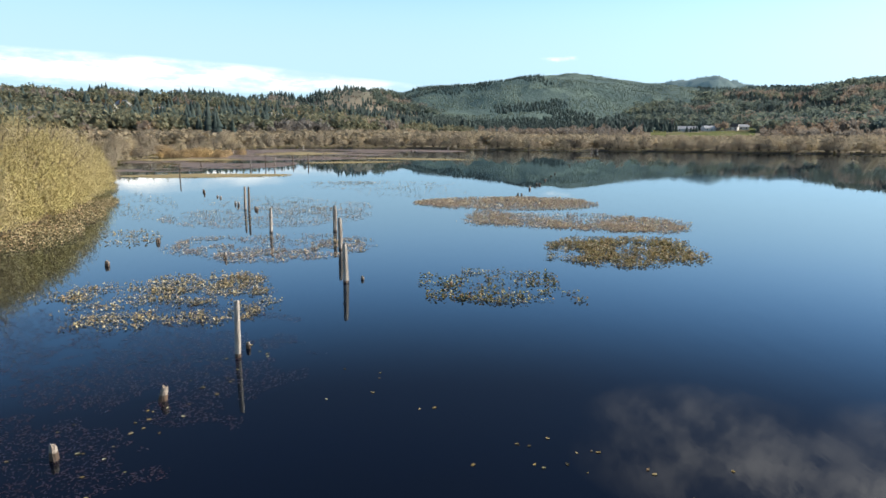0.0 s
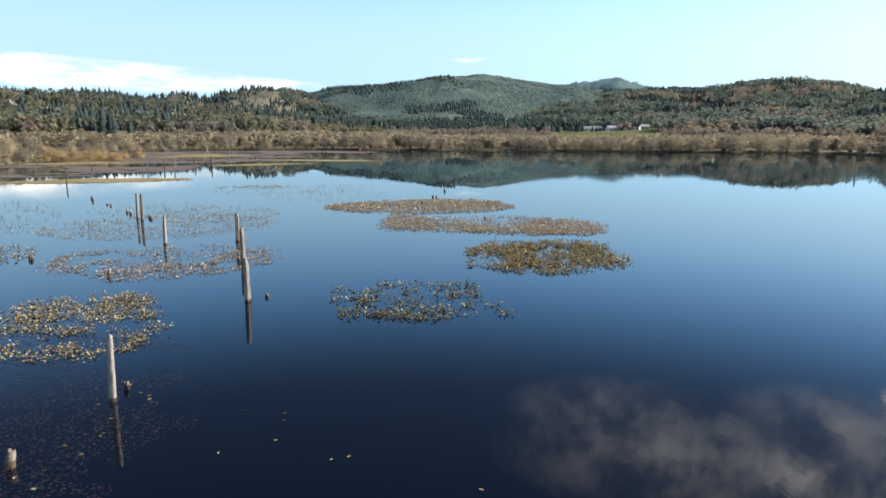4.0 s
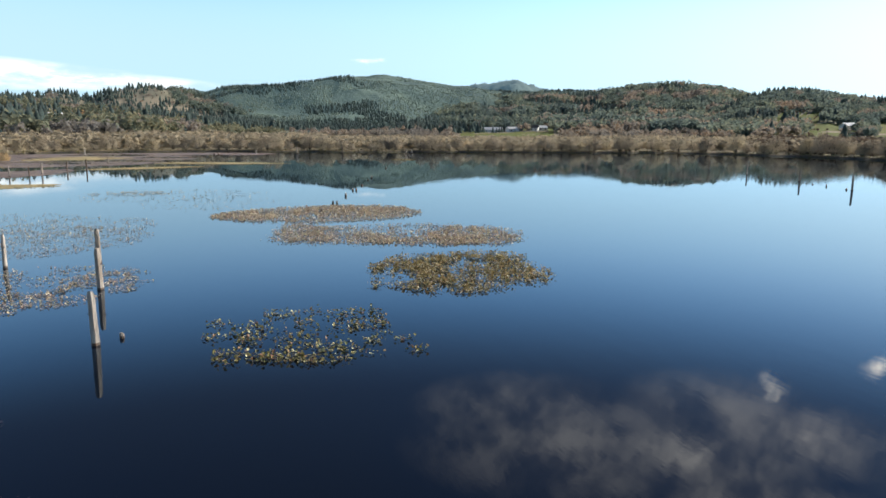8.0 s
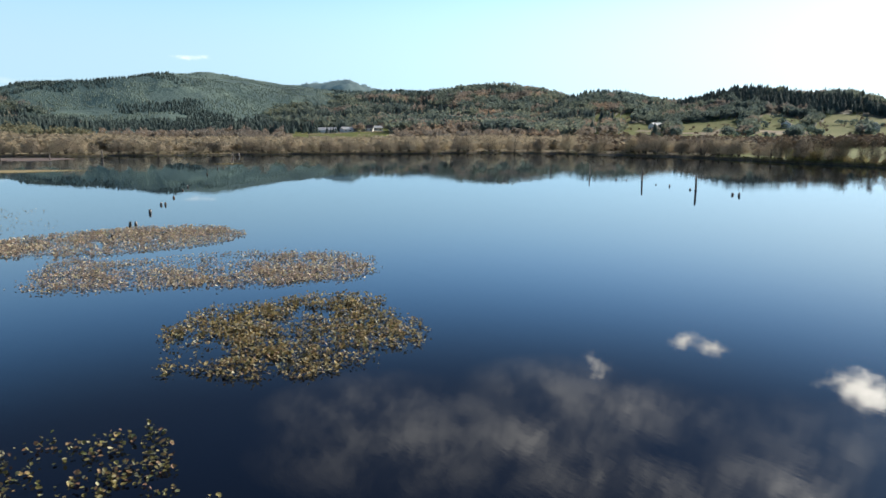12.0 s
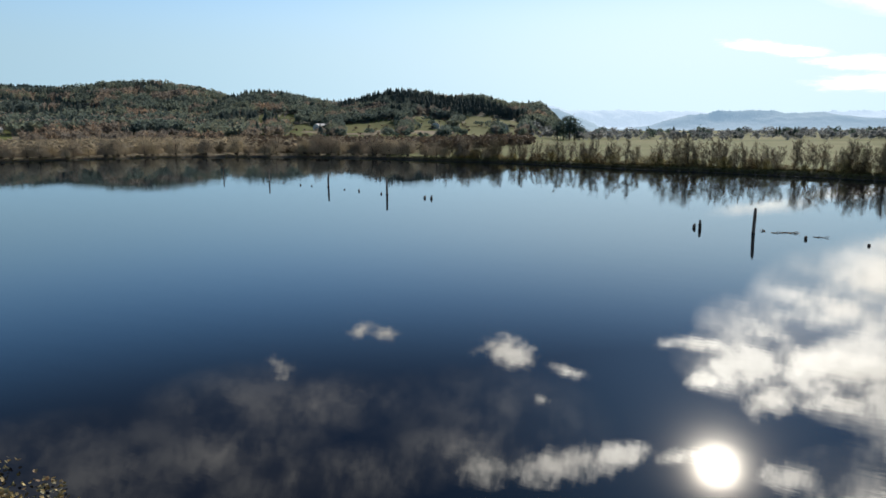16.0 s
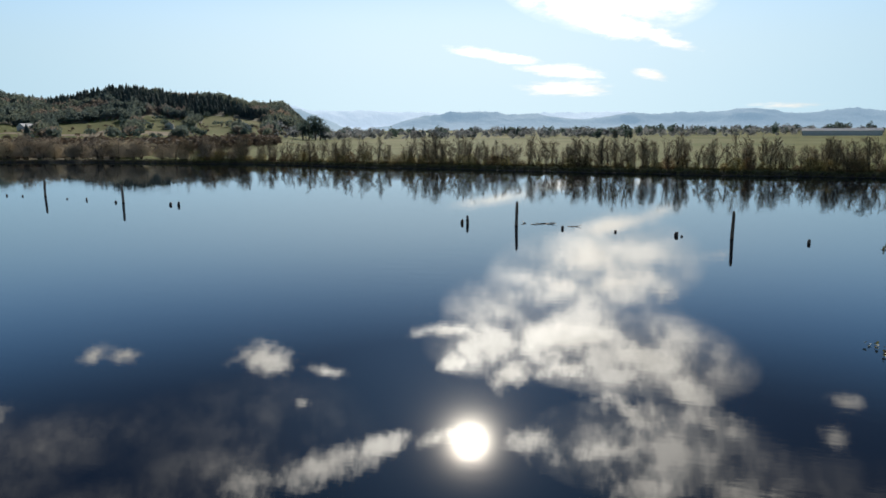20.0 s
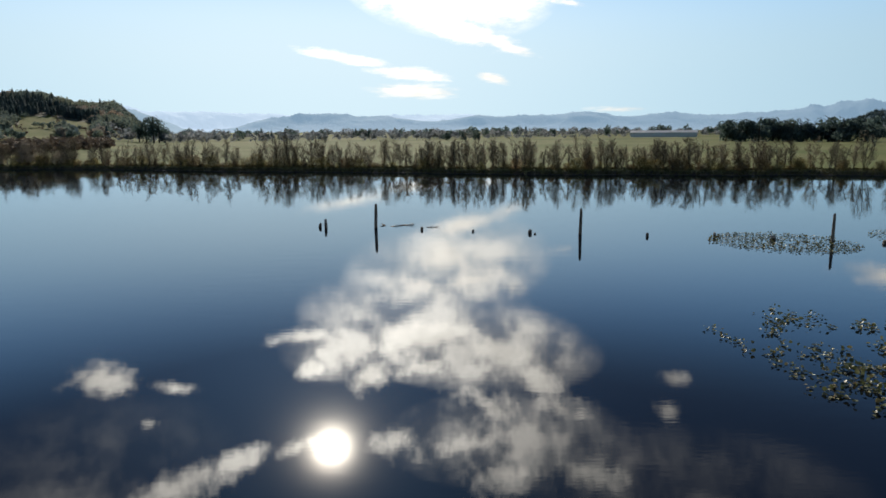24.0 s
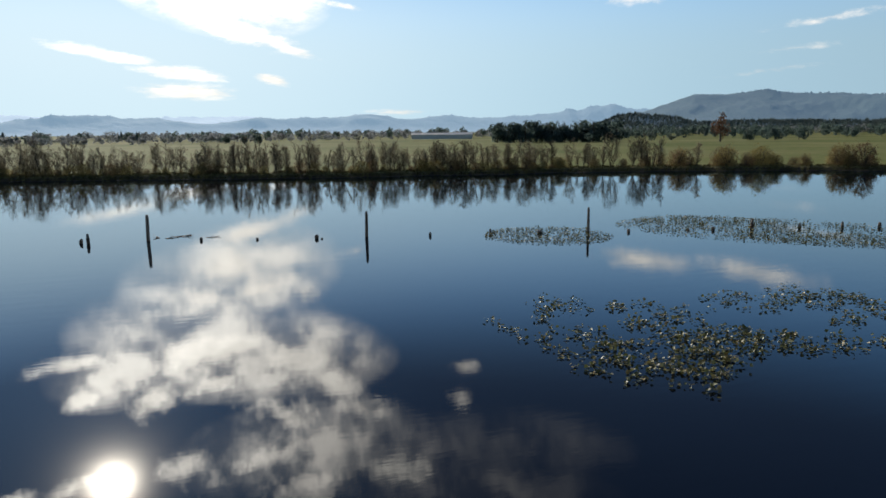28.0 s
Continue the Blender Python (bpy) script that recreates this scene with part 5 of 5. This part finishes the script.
def lily_leaf(seed):
    """One heart-shaped lily leaf, cupped and folded along its rib, on a short stalk; it is 1 unit long."""
    q = np.random.RandomState(seed)
    k = 9
    t = np.linspace(0.16, 2 * math.pi - 0.16, k)
    rad = 0.5 * (1 - 0.10 * np.cos(2 * t)) * (1 + 0.06 * q.normal(size=k))
    fold, cup = 0.15 + 0.25 * q.rand(), 0.10 + 0.15 * q.rand()
    rim = np.stack([np.cos(t) * -rad * 1.12, np.sin(t) * rad * 0.9, np.abs(np.sin(t)) * rad * fold + rad * rad * cup * 2], -1)
    v = np.concatenate([[[-0.22, 0, 0.0]], rim, [[-0.2, 0.0, -0.03]], [[-0.2, 0.02, -0.5]], [[-0.2, -0.02, -0.5]]])
    f = [[0, i, i + 1] for i in range(1, k)] + [[0, k + 2, k + 3]]
    return v, np.array(f)


LEAVES = [lily_leaf(s) for s in range(200, 206)]


def turned(v, tilt, roll, turn):
    m = np.array(Euler((roll, tilt, turn)).to_matrix())
    return v @ m.T


def lily_patch(name, label, turn, ovals, count, singles=0, near=None, sizes=(0.09, 0.17), raise_by=0.12, gap=0.40, pads=(PAD, PAD_ONE), raised=0.6, clump=0.0):
    """Lily leaves over overlapping ovals (x, y, half width, half depth, weight), clumped, with ragged edges and gaps.
    The leaves closest to 'near' are parts of their own; the rest is one part."""
    root = tagged(new(name), label, "water lilies", "lily patches on the lake", "stuff")
    bx0, by0 = ovals[0][0], ovals[0][1]
    root.matrix_basis = pose(bx0, by0, 0)
    share = np.array([o[2] * o[3] * o[4] for o in ovals])
    c, s = math.cos(radians(turn)), math.sin(radians(turn))
    n = count * 12
    pick = rng.choice(len(ovals), size=n, p=share / share.sum())
    o = np.array(ovals)[pick]
    a, rr = rng.rand(n) * 6.283, np.sqrt(rng.rand(n)) * 1.06
    u, v = np.cos(a) * rr * o[:, 2], np.sin(a) * rr * o[:, 3]
    x, y = o[:, 0] + u * c - v * s, o[:, 1] + u * s + v * c
    field = fbm(x * 0.9 + 3, y * 0.9 + 8, 3)
    ok = field > gap + 0.20 * np.maximum(0, rr - 0.85)
    x, y = x[ok][:count], y[ok][:count]
    if clump:                                        # leaves of one root stand together
        k = max(1, len(x) // 6)
        home = rng.randint(k, size=len(x))
        x, y = x[home] + rng.normal(size=len(x)) * clump, y[home] + rng.normal(size=len(y)) * clump
    order = np.argsort(np.hypot(x - near[0], y - near[1])) if near else np.arange(len(x))
    soup = Soup()
    meshes = [mesh_np("leaf", lv, lf, pads[1], True) for lv, lf in LEAVES] if singles else []
    for rank, i in enumerate(order):
        up = rng.rand() < raised
        tilt = rng.normal() * (0.6 if up else 0.12) - (0.3 if up else 0)
        roll, spin, size = rng.normal() * (0.45 if up else 0.1), rng.rand() * 6.28, rng.uniform(*sizes)
        z = 0.03 + (raise_by * rng.rand() if up else 0.0) + abs(tilt) * size * 0.45
        if rank < singles:
            ob = child("leaf", meshes[rng.randint(len(meshes))], root)
            ob.matrix_basis = Matrix.LocRotScale((x[i] - bx0, y[i] - by0, z), Euler((roll, tilt, spin)), (size, size, size))
        else:
            lv, lf = LEAVES[rng.randint(len(LEAVES))]
            soup.add(turned(lv, tilt, roll, spin) * size + [x[i] - bx0, y[i] - by0, z], lf)
    if soup.n:
        tagged(child("leaves", mesh_np("leaves", *soup.arrays(), pads[0], True), root), kind="stuff")
    return root


YELLOW, ROSE, LIME, SHADED_GREEN = (PAD_YELLOW, PAD_YELLOW_ONE), (PAD_ROSE, PAD_YELLOW_ONE), (PAD_LIME, PAD_LIME_ONE), (PAD_SHADED_GREEN, PAD_SHADED_GREEN_ONE)
lily_patch("lily_patch", "yellow lily leaves in a dense ring by a tall piling", 24,
           [(-12.5, 35.7, 3.1, 5.5, 1), (-11.1, 36.6, 1.4, 4.8, 0.8), (-14.5, 38.8, 3.8, 2.3, 1), (-14.3, 31.2, 3.2, 1.6, 1.2), (-16.5, 33.0, 2.2, 2.8, 0.6),
            (-20.1, 35.1, 1.9, 1.6, 0.7), (-19.2, 36.3, 1.4, 2.0, 0.7), (-15.6, 35.3, 3.6, 3.7, 0.3)], 4700, 280, (-8, 25), sizes=(0.06, 0.125), raised=0.45, raise_by=0.1, pads=YELLOW, clump=0.22)
lily_patch("lily_patch", "brown and yellow lily leaves in a thin band", 14,
           [(-13.3, 51.9, 7.6, 5.1, 0.5), (-11.9, 47.5, 4.5, 2.5, 1), (-7.8, 51.5, 2.6, 3.0, 1), (-18.4, 51.8, 2.3, 3.9, 0.6)], 3600, sizes=(0.07, 0.13), raise_by=0.04, raised=0.2, pads=ROSE)
lily_patch("lily_patch", "sparse yellow-brown lily leaves round old pilings", 14,
           [(-17.8, 68.9, 10.0, 7.9, 1), (-14.8, 77.2, 6.5, 6.6, 0.6), (-22.6, 82.8, 6.4, 6.4, 0.3)], 4200, sizes=(0.07, 0.12), raise_by=0.04, raised=0.2, pads=ROSE)
lily_patch("lily_patch", "loose yellow-green lily leaves on dark water", -1,
           [(-0.8, 41.0, 0.6, 0.6, 1), (-0.9, 38.7, 0.6, 0.4, 1), (0.4, 39.2, 0.7, 1.6, 1), (0.5, 37.6, 0.6, 0.6, 1), (-0.2, 35.9, 0.7, 0.9, 1.5), (1.6, 41.7, 0.8, 0.9, 1),
            (2.4, 41.7, 0.5, 0.9, 0.8), (1.6, 39.2, 0.6, 1.4, 0.5), (2.9, 39.9, 0.5, 0.9, 0.7), (3.6, 42.1, 0.5, 0.6, 0.7), (5.0, 41.3, 1.0, 0.7, 1), (4.7, 38.8, 0.7, 0.7, 1),
            (6.5, 40.4, 0.4, 1.6, 1.2), (6.3, 38.4, 0.5, 1.2, 1), (5.6, 36.5, 0.4, 0.6, 1), (5.5, 34.9, 0.4, 0.3, 1)], 720, 160, (3, 34), gap=0.25, sizes=(0.07, 0.15), raised=0.6, pads=LIME)
lily_patch("lily_patch", "loose clumps of yellow-green lily leaves, thinner in the middle", -4,
           [(7.0, 36.5, 0.5, 0.4, 0.8), (7.2, 35.0, 0.4, 0.4, 1), (2.5, 37.2, 0.9, 1.3, 0.5), (1.8, 35.3, 0.9, 0.6, 1.3), (1.0, 35.5, 0.4, 0.7, 1.3), (2.7, 34.8, 0.6, 0.6, 1.3),
            (3.8, 36.0, 0.7, 0.7, 1.1), (3.8, 34.5, 0.7, 0.4, 1.2), (4.6, 35.4, 0.4, 0.7, 1.1), (5.5, 39.1, 0.4, 0.6, 0.8), (4.0, 38.5, 1.9, 2.8, 0.14)], 640, 140, (3, 34), gap=0.25, sizes=(0.07, 0.15), raised=0.6, pads=LIME)
lily_patch("lily_patch", "dense mound of golden-brown lily leaves", -15,
           [(14.2, 49.5, 3.8, 5.4, 0.9), (10.7, 48.4, 1.8, 3.3, 0.9), (17.0, 48.2, 2.1, 3.1, 1), (11.6, 53.9, 2.4, 1.9, 1), (8.8, 51.5, 1.1, 1.9, 0.5), (8.1, 46.8, 1.1, 1.2, 0.45),
            (11.6, 45.5, 2.5, 1.6, 1.4), (16.1, 53.4, 3.2, 2.3, 1.1), (10.6, 51.4, 2.4, 2.2, 1.0)], 7600, 300, (13, 43), gap=0.33, sizes=(0.07, 0.145), raise_by=0.15, raised=0.75, clump=0.17)
lily_patch("lily_patch", "long golden-brown raft of lily leaves", -3,
           [(7.8, 81.9, 10.2, 6.5, 1), (10.9, 84.8, 6.6, 4.5, 0.9), (-0.1, 82.1, 3.4, 3.5, 0.8)], 9000, sizes=(0.10, 0.17), gap=0.28, raise_by=0.08, raised=0.4, pads=ROSE)
lily_patch("lily_patch", "golden-brown raft of lily leaves, open in the middle", -10,
           [(13.2, 66.3, 9.9, 5.2, 0.45), (7.2, 65.2, 4.8, 2.8, 1), (4.8, 70.2, 1.9, 3.9, 0.9), (18.8, 63.6, 3.5, 5.1, 1), (14.8, 61.7, 4.6, 2.1, 1.1)], 8000, sizes=(0.09, 0.16), gap=0.28, raise_by=0.08, raised=0.4, clump=0.4, pads=ROSE)
lily_patch("lily_patch", "small cluster of yellow lily leaves off the shore", 25, [(-25.6, 54.9, 2.3, 4.2, 1)], 220, pads=YELLOW)
lily_patch("lily_patch", "faint scattered lily leaves near the willows", 25, [(-35.0, 79.1, 3.6, 14.0, 1)], 420, gap=0.42, sizes=(0.07, 0.13), raised=0.2, pads=YELLOW)
lily_patch("lily_patch", "thick yellow lily fringe below the willows", 14, [(-32.6, 54, 3.0, 6, 1), (-36.0, 64, 3.0, 9, 1), (-40.0, 76, 2.8, 8, 1)], 7000, gap=0.30, sizes=(0.09, 0.17), raise_by=0.3, pads=YELLOW)
lily_patch("lily_patch", "dark green and yellow lily leaves, loosely scattered", -129,
           [(43.0, 20.6, 1.9, 3.5, 0.35), (45.2, 17.7, 1.5, 1.7, 0.7), (38.8, 20.2, 2.0, 2.4, 0.8), (36.9, 20.6, 1.1, 1.9, 1), (42.0, 14.8, 2.1, 3.0, 0.8), (36.1, 18.0, 2.2, 3.2, 1),
            (34.6, 17.2, 1.4, 2.2, 1.2), (37.5, 14.5, 1.9, 2.6, 0.9), (36.8, 13.1, 1.4, 1.7, 1.3), (42.4, 8.2, 1.8, 1.8, 0.7), (42.4, 4.5, 2.5, 2.6, 0.6), (35.8, 11.2, 1.9, 1.3, 0.7),
            (39.8, 3.9, 1.9, 3.2, 0.7), (35.1, 8.4, 1.7, 1.3, 0.8), (33.5, 19.4, 2.0, 0.6, 1.2), (39.0, 8.9, 5.2, 4.3, 0.12)], 2700, 300, (32, 17), gap=0.32, sizes=(0.09, 0.18), clump=0.2, raised=0.5, pads=SHADED_GREEN)
lily_patch("lily_patch", "dark lily leaves round a tall piling", -117, [(67.2, 7.8, 5.3, 4.6, 1)], 1500, gap=0.30, sizes=(0.09, 0.16), raise_by=0.06, raised=0.3, pads=SHADED_GREEN)
lily_patch("lily_patch", "wide dark raft of lily leaves round old pilings", -133, [(63.5, -11.9, 12.5, 7.7, 0.8), (69.0, -10.2, 6.6, 5.2, 0.8), (56.6, -12.9, 8.1, 3.3, 1)], 5000, gap=0.32, sizes=(0.09, 0.16), raise_by=0.06, raised=0.3, pads=SHADED_GREEN)
lily_patch("lily_patch", "scattered lily leaves before the sedge mats", 4, [(-10, 107, 12, 8, 1), (-4, 96, 8, 8, 0.6), (-15.5, 111, 5.5, 3.0, 5)], 1300, gap=0.40, sizes=(0.08, 0.13), raised=0.2, pads=YELLOW)


def drifting_leaves():
    """Single fallen leaves and scraps afloat."""
    spots = [(-7.5, 24.5), (-8.6, 20.2), (-9.4, 19.4), (-10.0, 16.9), (-7.6, 22.8), (-7.9, 23.6), (2.8, 17.5), (3.6, 16.8), (5.2, 15.7), (4.4, 17.9), (8.6, 15.9), (-2.1, 21.6), (-1.9, 24.5), (-8.8, 22.6), (-7.2, 27.0), (2.0, 19.4)]
    leaf = mesh_np("floating_leaf", LEAVES[0][0][:10], [[0, i, i + 1] for i in range(1, 9)], PAD_ONE, True)
    spots += [(-9.6, 18.2), (-8.9, 19.0), (-9.9, 20.0), (-9.2, 17.4)]
    for i in range(60):
        x, y = spots[i % len(spots)]
        x, y = x + rng.normal() * 0.9, y + rng.normal() * 0.9
        ob = tagged(new("floating_leaf", leaf), "pale dead leaf afloat on the lake", "leaf", "drifting leaves")
        s = rng.uniform(0.08, 0.17)
        ob.matrix_basis = Matrix.LocRotScale((x, y, 0.012), Euler((0, 0, rng.rand() * 6.28)), (s, s * 0.6, s * 0.3))


drifting_leaves()


def sunken_weed():
    """Red-brown weed that lies just at the surface of the shallows."""
    n = 34000
    a, rr = rng.rand(n) * 6.283, np.sqrt(rng.rand(n))
    x, y = -14.5 + 11.5 * rr * np.cos(a), 24.0 + 10.0 * rr * np.sin(a)
    keep = (fbm(x * 0.5, y * 0.5, 3) > 0.36 + 0.30 * np.maximum(rr - 0.5, 0)) & (x < -6.2 - 0.12 * (y - 22) + 5.0 * (fbm(x * 0.8 + 7, y * 0.8, 3) - 0.3) * rng.rand(n) ** 0.5)
    x, y = x[keep], y[keep]
    v = np.array([[-0.5, 0, 0], [0, 0.14, 0.01], [0.5, 0, 0], [0, -0.12, 0.01]])
    tv, tf = scatter(v, [[0, 1, 2], [0, 2, 3]], np.stack([x, y, np.full_like(x, 0.006) + rng.rand(len(x)) * 0.004], -1), rng.uniform(0.04, 0.17, len(x)), rng.rand(len(x)) * 6.28)
    tagged(new("water_weed", mesh_np("water_weed", tv, tf, SUNK)), "dark red-brown weed under the surface of the shallows", "water weed", kind="stuff")


sunken_weed()


def sedge_mat(x, y, w, d, turn, label, blades=900, tall=0.12):
    """A floating mat of yellow sedge: a low ragged raft with upright blades."""
    q = np.random.RandomState(int(abs(x * 7 + y)))
    root = tagged(new("sedge_mat"), label, "sedge", "sedge mats", "stuff")
    root.matrix_basis = pose(x, y, 0, 0, 0, turn)
    k = 40
    a = np.arange(k) * 2 * math.pi / k
    edge = 0.8 + 0.45 * (fbm(a * 1.6 + x, y * 0.1, 3) - 0.5) * 2
    rim = np.stack([np.cos(a) * w * edge, np.sin(a) * d * edge, np.full(k, 0.02)], -1)
    inner = rim * [0.7, 0.7, 0] + [0, 0, 0.10]
    v = np.concatenate([rim, inner, [[0, 0, 0.14]]])
    i = np.arange(k)
    j = (i + 1) % k
    f = np.concatenate([np.stack([i, j, j + k], -1), np.stack([i, j + k, i + k], -1), np.stack([i + k, j + k, np.full(k, 2 * k)], -1)])
    child("raft", mesh_np("raft", v, f, SEDGE, True), root)
    s = Soup()
    for _ in range(blades):
        t, rr = q.rand() * 6.283, math.sqrt(q.rand()) * 0.85
        p = np.array([math.cos(t) * w * rr, math.sin(t) * d * rr, 0.05])
        h, b, z = tall * (0.5 + q.rand()), q.normal(size=2) * 0.15, q.rand() * 6.28
        e = np.array([math.cos(z), math.sin(z), 0]) * 0.09
        s.add([p - e, p + e, p + [b[0], b[1], h]], [[0, 1, 2]])
    tagged(child("blades", mesh_np("blades", *s.arrays(), SEDGE), root), kind="stuff")


for x, y, w, d, turn, words in ((-44, 126, 18, 6.5, 4, "low mat of yellow sedge before the marsh"), (-22.5, 176, 15, 4.5, 18, "narrow yellow sedge mat on the lake"),
                                (-7, 196, 21, 5.5, -14, "long thin sedge mat on the lake"), (-50, 230, 16, 14, 50, "pale sedge flat by the far shore"),
                                (-70, 186, 18, 7, 8, "tan sedge bank at the foot of the bushes"),
                                (43.8, 207.5, 4.2, 1.6, -8, "small sedge islet with two posts")):
    sedge_mat(x, y, w, d, turn, words)


def weed_flat():
    """Purple-brown weed afloat over the shallows before the marsh: ragged scraps with water between."""
    x, y = [], []
    for cx, cy, w, d, n in ((-50, 225, 34, 42, 6500), (-22, 262, 30, 17, 3200), (-62, 164, 26, 28, 4200), (-45, 262, 34, 14, 3000)):
        a, rr = rng.rand(n) * 6.283, np.sqrt(rng.rand(n))
        x.append(cx + w * rr * np.cos(a)), y.append(cy + d * rr * np.sin(a))
    x, y = np.concatenate(x), np.concatenate(y)
    keep = fbm(x / 22 + 4, y / 9 + 60, 4) > 0.44
    x, y = x[keep], y[keep]
    v = np.array([[-1, 0, 0], [-0.45, 0.42, 0], [0.5, 0.36, 0], [1, 0, 0], [0.4, -0.4, 0], [-0.5, -0.34, 0]])
    z = 0.004 + 0.006 * rng.rand(len(x))
    tv, tf = scatter(v, [[0, 5, 1], [1, 5, 4], [1, 4, 2], [2, 4, 3]], np.stack([x, y, z], -1), rng.uniform(0.5, 1.7, len(x)), rng.normal(size=len(x)) * 0.35)
    tagged(new("weed_flat", mesh_np("weed_flat", tv, tf, WEED)), "purple-brown floating weed over the shallows", "water weed", kind="stuff")


weed_flat()


def branch(x, y, length, turn, lift, seed):
    """A drowned branch that breaks the surface."""
    q = np.random.RandomState(seed)
    root = tagged(new("driftwood"), "dark drowned branches breaking the lake's surface", "driftwood", "drowned branches")
    root.matrix_basis = pose(x, y, 0, 0, 0, turn)
    s = Soup()
    t = np.linspace(0, 1, 6)
    stem = np.stack([t * length, q.normal(size=6) * 0.1, lift * np.sin(t * 3.0) - 0.02], -1)
    s.tube(stem, 0.045 * (1.1 - t) + 0.008, 5)
    trunk = child("stem", mesh_np("stem", *s.arrays(), WETWOOD), root)
    for i in range(4):
        g = Soup()
        p = stem[1 + i]
        e = np.array([q.normal() * 0.3 + 0.2, q.normal() * 0.3, 0.05 + 0.14 * q.rand()])
        g.tube([p, p + e * 0.6, p + e], [0.02, 0.014, 0.007], 4)
        child("bough", mesh_np("bough", *g.arrays(), WETWOOD), trunk)


for i, (x, y, length, turn, lift) in enumerate(((78.0, 40.3, 0.5, 10, 0.08), (77.6, 39.6, 1.2, -70, 0.08), (78.2, 38.9, 1.6, -80, 0.07), (78.0, 38.3, 0.9, -60, 0.09), (76.8, 36.2, 1.0, -85, 0.03))):
    branch(x, y, length, turn, lift, 300 + i)


def bank_grass():
    """Tufts of dry grass and sedge along the shore."""
    az = np.concatenate([rng.uniform(55, 148, 6500), rng.uniform(-42, 55, 2500)])
    r = shore(az) + 0.5 + rng.rand(len(az)) ** 1.5 * 6.5
    x, y = place(az, r)
    z = ground_height(az, r)
    s = Soup()
    q = np.random.RandomState(3)
    for _ in range(7):
        a, b = q.rand() * 6.28, q.normal(size=2) * 0.35
        p, e = q.normal(size=3) * [0.25, 0.25, 0], np.array([math.cos(a), math.sin(a), 0]) * 0.09
        s.add([p - e, p + e, p + [b[0], b[1], 0.6 + 0.4 * q.rand()]], [[0, 1, 2]])
    tv, tf = scatter(*s.arrays(), np.stack([x, y, z - 0.02], -1), rng.uniform(0.25, 0.65, len(x)), rng.rand(len(x)) * 6.28)
    tagged(new("bank_tufts", mesh_np("bank_tufts", tv, tf, BANK)), "tufts of dry olive-brown grass on the lake bank", "grass", kind="stuff")


bank_grass()

# ---- farm buildings ----


def house(name, az, r, length, deep, wall_h, roof_h, turn, wall_m, roof_m, label, windows=3):
    x, y = map(float, place(az, r))
    root = tagged(new(name), label, "building")
    root.matrix_basis = pose(x, y, float(ground_height(az, r)) - 0.3, 0, 0, turn)
    bm = bmesh.new()
    bmesh.ops.create_cube(bm, size=1, matrix=Matrix.Translation((0, 0, wall_h / 2)) @ Matrix.Diagonal((length, deep, wall_h, 1)))
    for sx in (-1, 1):
        v = [bm.verts.new((sx * length / 2, -deep / 2, wall_h)), bm.verts.new((sx * length / 2, deep / 2, wall_h)), bm.verts.new((sx * length / 2, 0, wall_h + roof_h))]
        bm.faces.new(v)
    part("wall", bm, wall_m, root)
    for sy in (-1, 1):
        bm = bmesh.new()
        o, t = 0.5, 0.2
        low, high = (sy * (deep / 2 + o), wall_h - roof_h * o * 2 / deep), (0, wall_h + roof_h)
        pts = [(sx * (length / 2 + o), py, pz + dz) for dz in (0, t) for sx in (-1, 1) for py, pz in (low, high)]
        v = [bm.verts.new(p) for p in pts]
        for q in ((0, 1, 3, 2), (4, 6, 7, 5), (0, 2, 6, 4), (1, 5, 7, 3), (0, 4, 5, 1), (2, 3, 7, 6)):
            bm.faces.new([v[i] for i in q])
        bmesh.ops.recalc_face_normals(bm, faces=bm.faces)
        part("roof", bm, roof_m, root)
    for sy in (-1, 1):
        for i in range(windows):
            bm = bmesh.new()
            px = (i + 0.5) / windows * length - length / 2
            bmesh.ops.create_cube(bm, size=1, matrix=Matrix.Translation((px, sy * (deep / 2 + 0.03), wall_h * 0.55)) @ Matrix.Diagonal((1.3, 0.12, 1.4, 1)))
            part("window", bm, PANE, root)
    return root


house("barn", 19.2, 760, 22, 11, 3.2, 2.6, -15, PAINT, ROOF, "long white farm building with a pale metal roof")
house("barn", 21.0, 770, 16, 9, 3.2, 2.6, 10, PAINT, ROOF, "small white shed beside the farm")
house("house", 22.6, 780, 14, 9, 4.2, 3.2, -30, PAINT, DARKROOF, "white farmhouse with a dark roof")
house("barn", 23.2, 800, 18, 9, 3.4, 2.4, 0, PAINT, ROOF, "white outbuilding with a metal roof")
house("long_barn", 107.6, 690, 60, 16, 4.2, 1.9, 72, PAINT, ROOF, "very long low white barn beyond the pasture", 0)
house("house", 83.5, 760, 13, 9, 4, 3, 20, PAINT, DARKROOF, "small white house among trees beyond the pasture")
house("house", 77.5, 740, 12, 8, 3.6, 2.6, -10, PAINT, DARKROOF, "small pale house among trees beyond the pasture")
house("house", 69.6, 700, 14, 9, 4, 3, 0, PAINT, DARKROOF, "pale house with a dark roof by the wooded hill")
for i, (az, r) in enumerate(HILL_HOUSES):
    house("house", az, r, 14, 9, 4.6, 3.2, 25 * i - 40, PAINT, DARKROOF if i % 2 else ROOF, "white hillside house among fir trees")
for i, (az, r) in enumerate(((46.5, 720), (56.0, 700), (61.5, 690), (63.4, 700))):
    house("house", az, r, 13, 8, 3.8, 2.8, 30 * i, PAINT, DARKROOF if i % 2 else ROOF, "small white house on a hillside clearing")
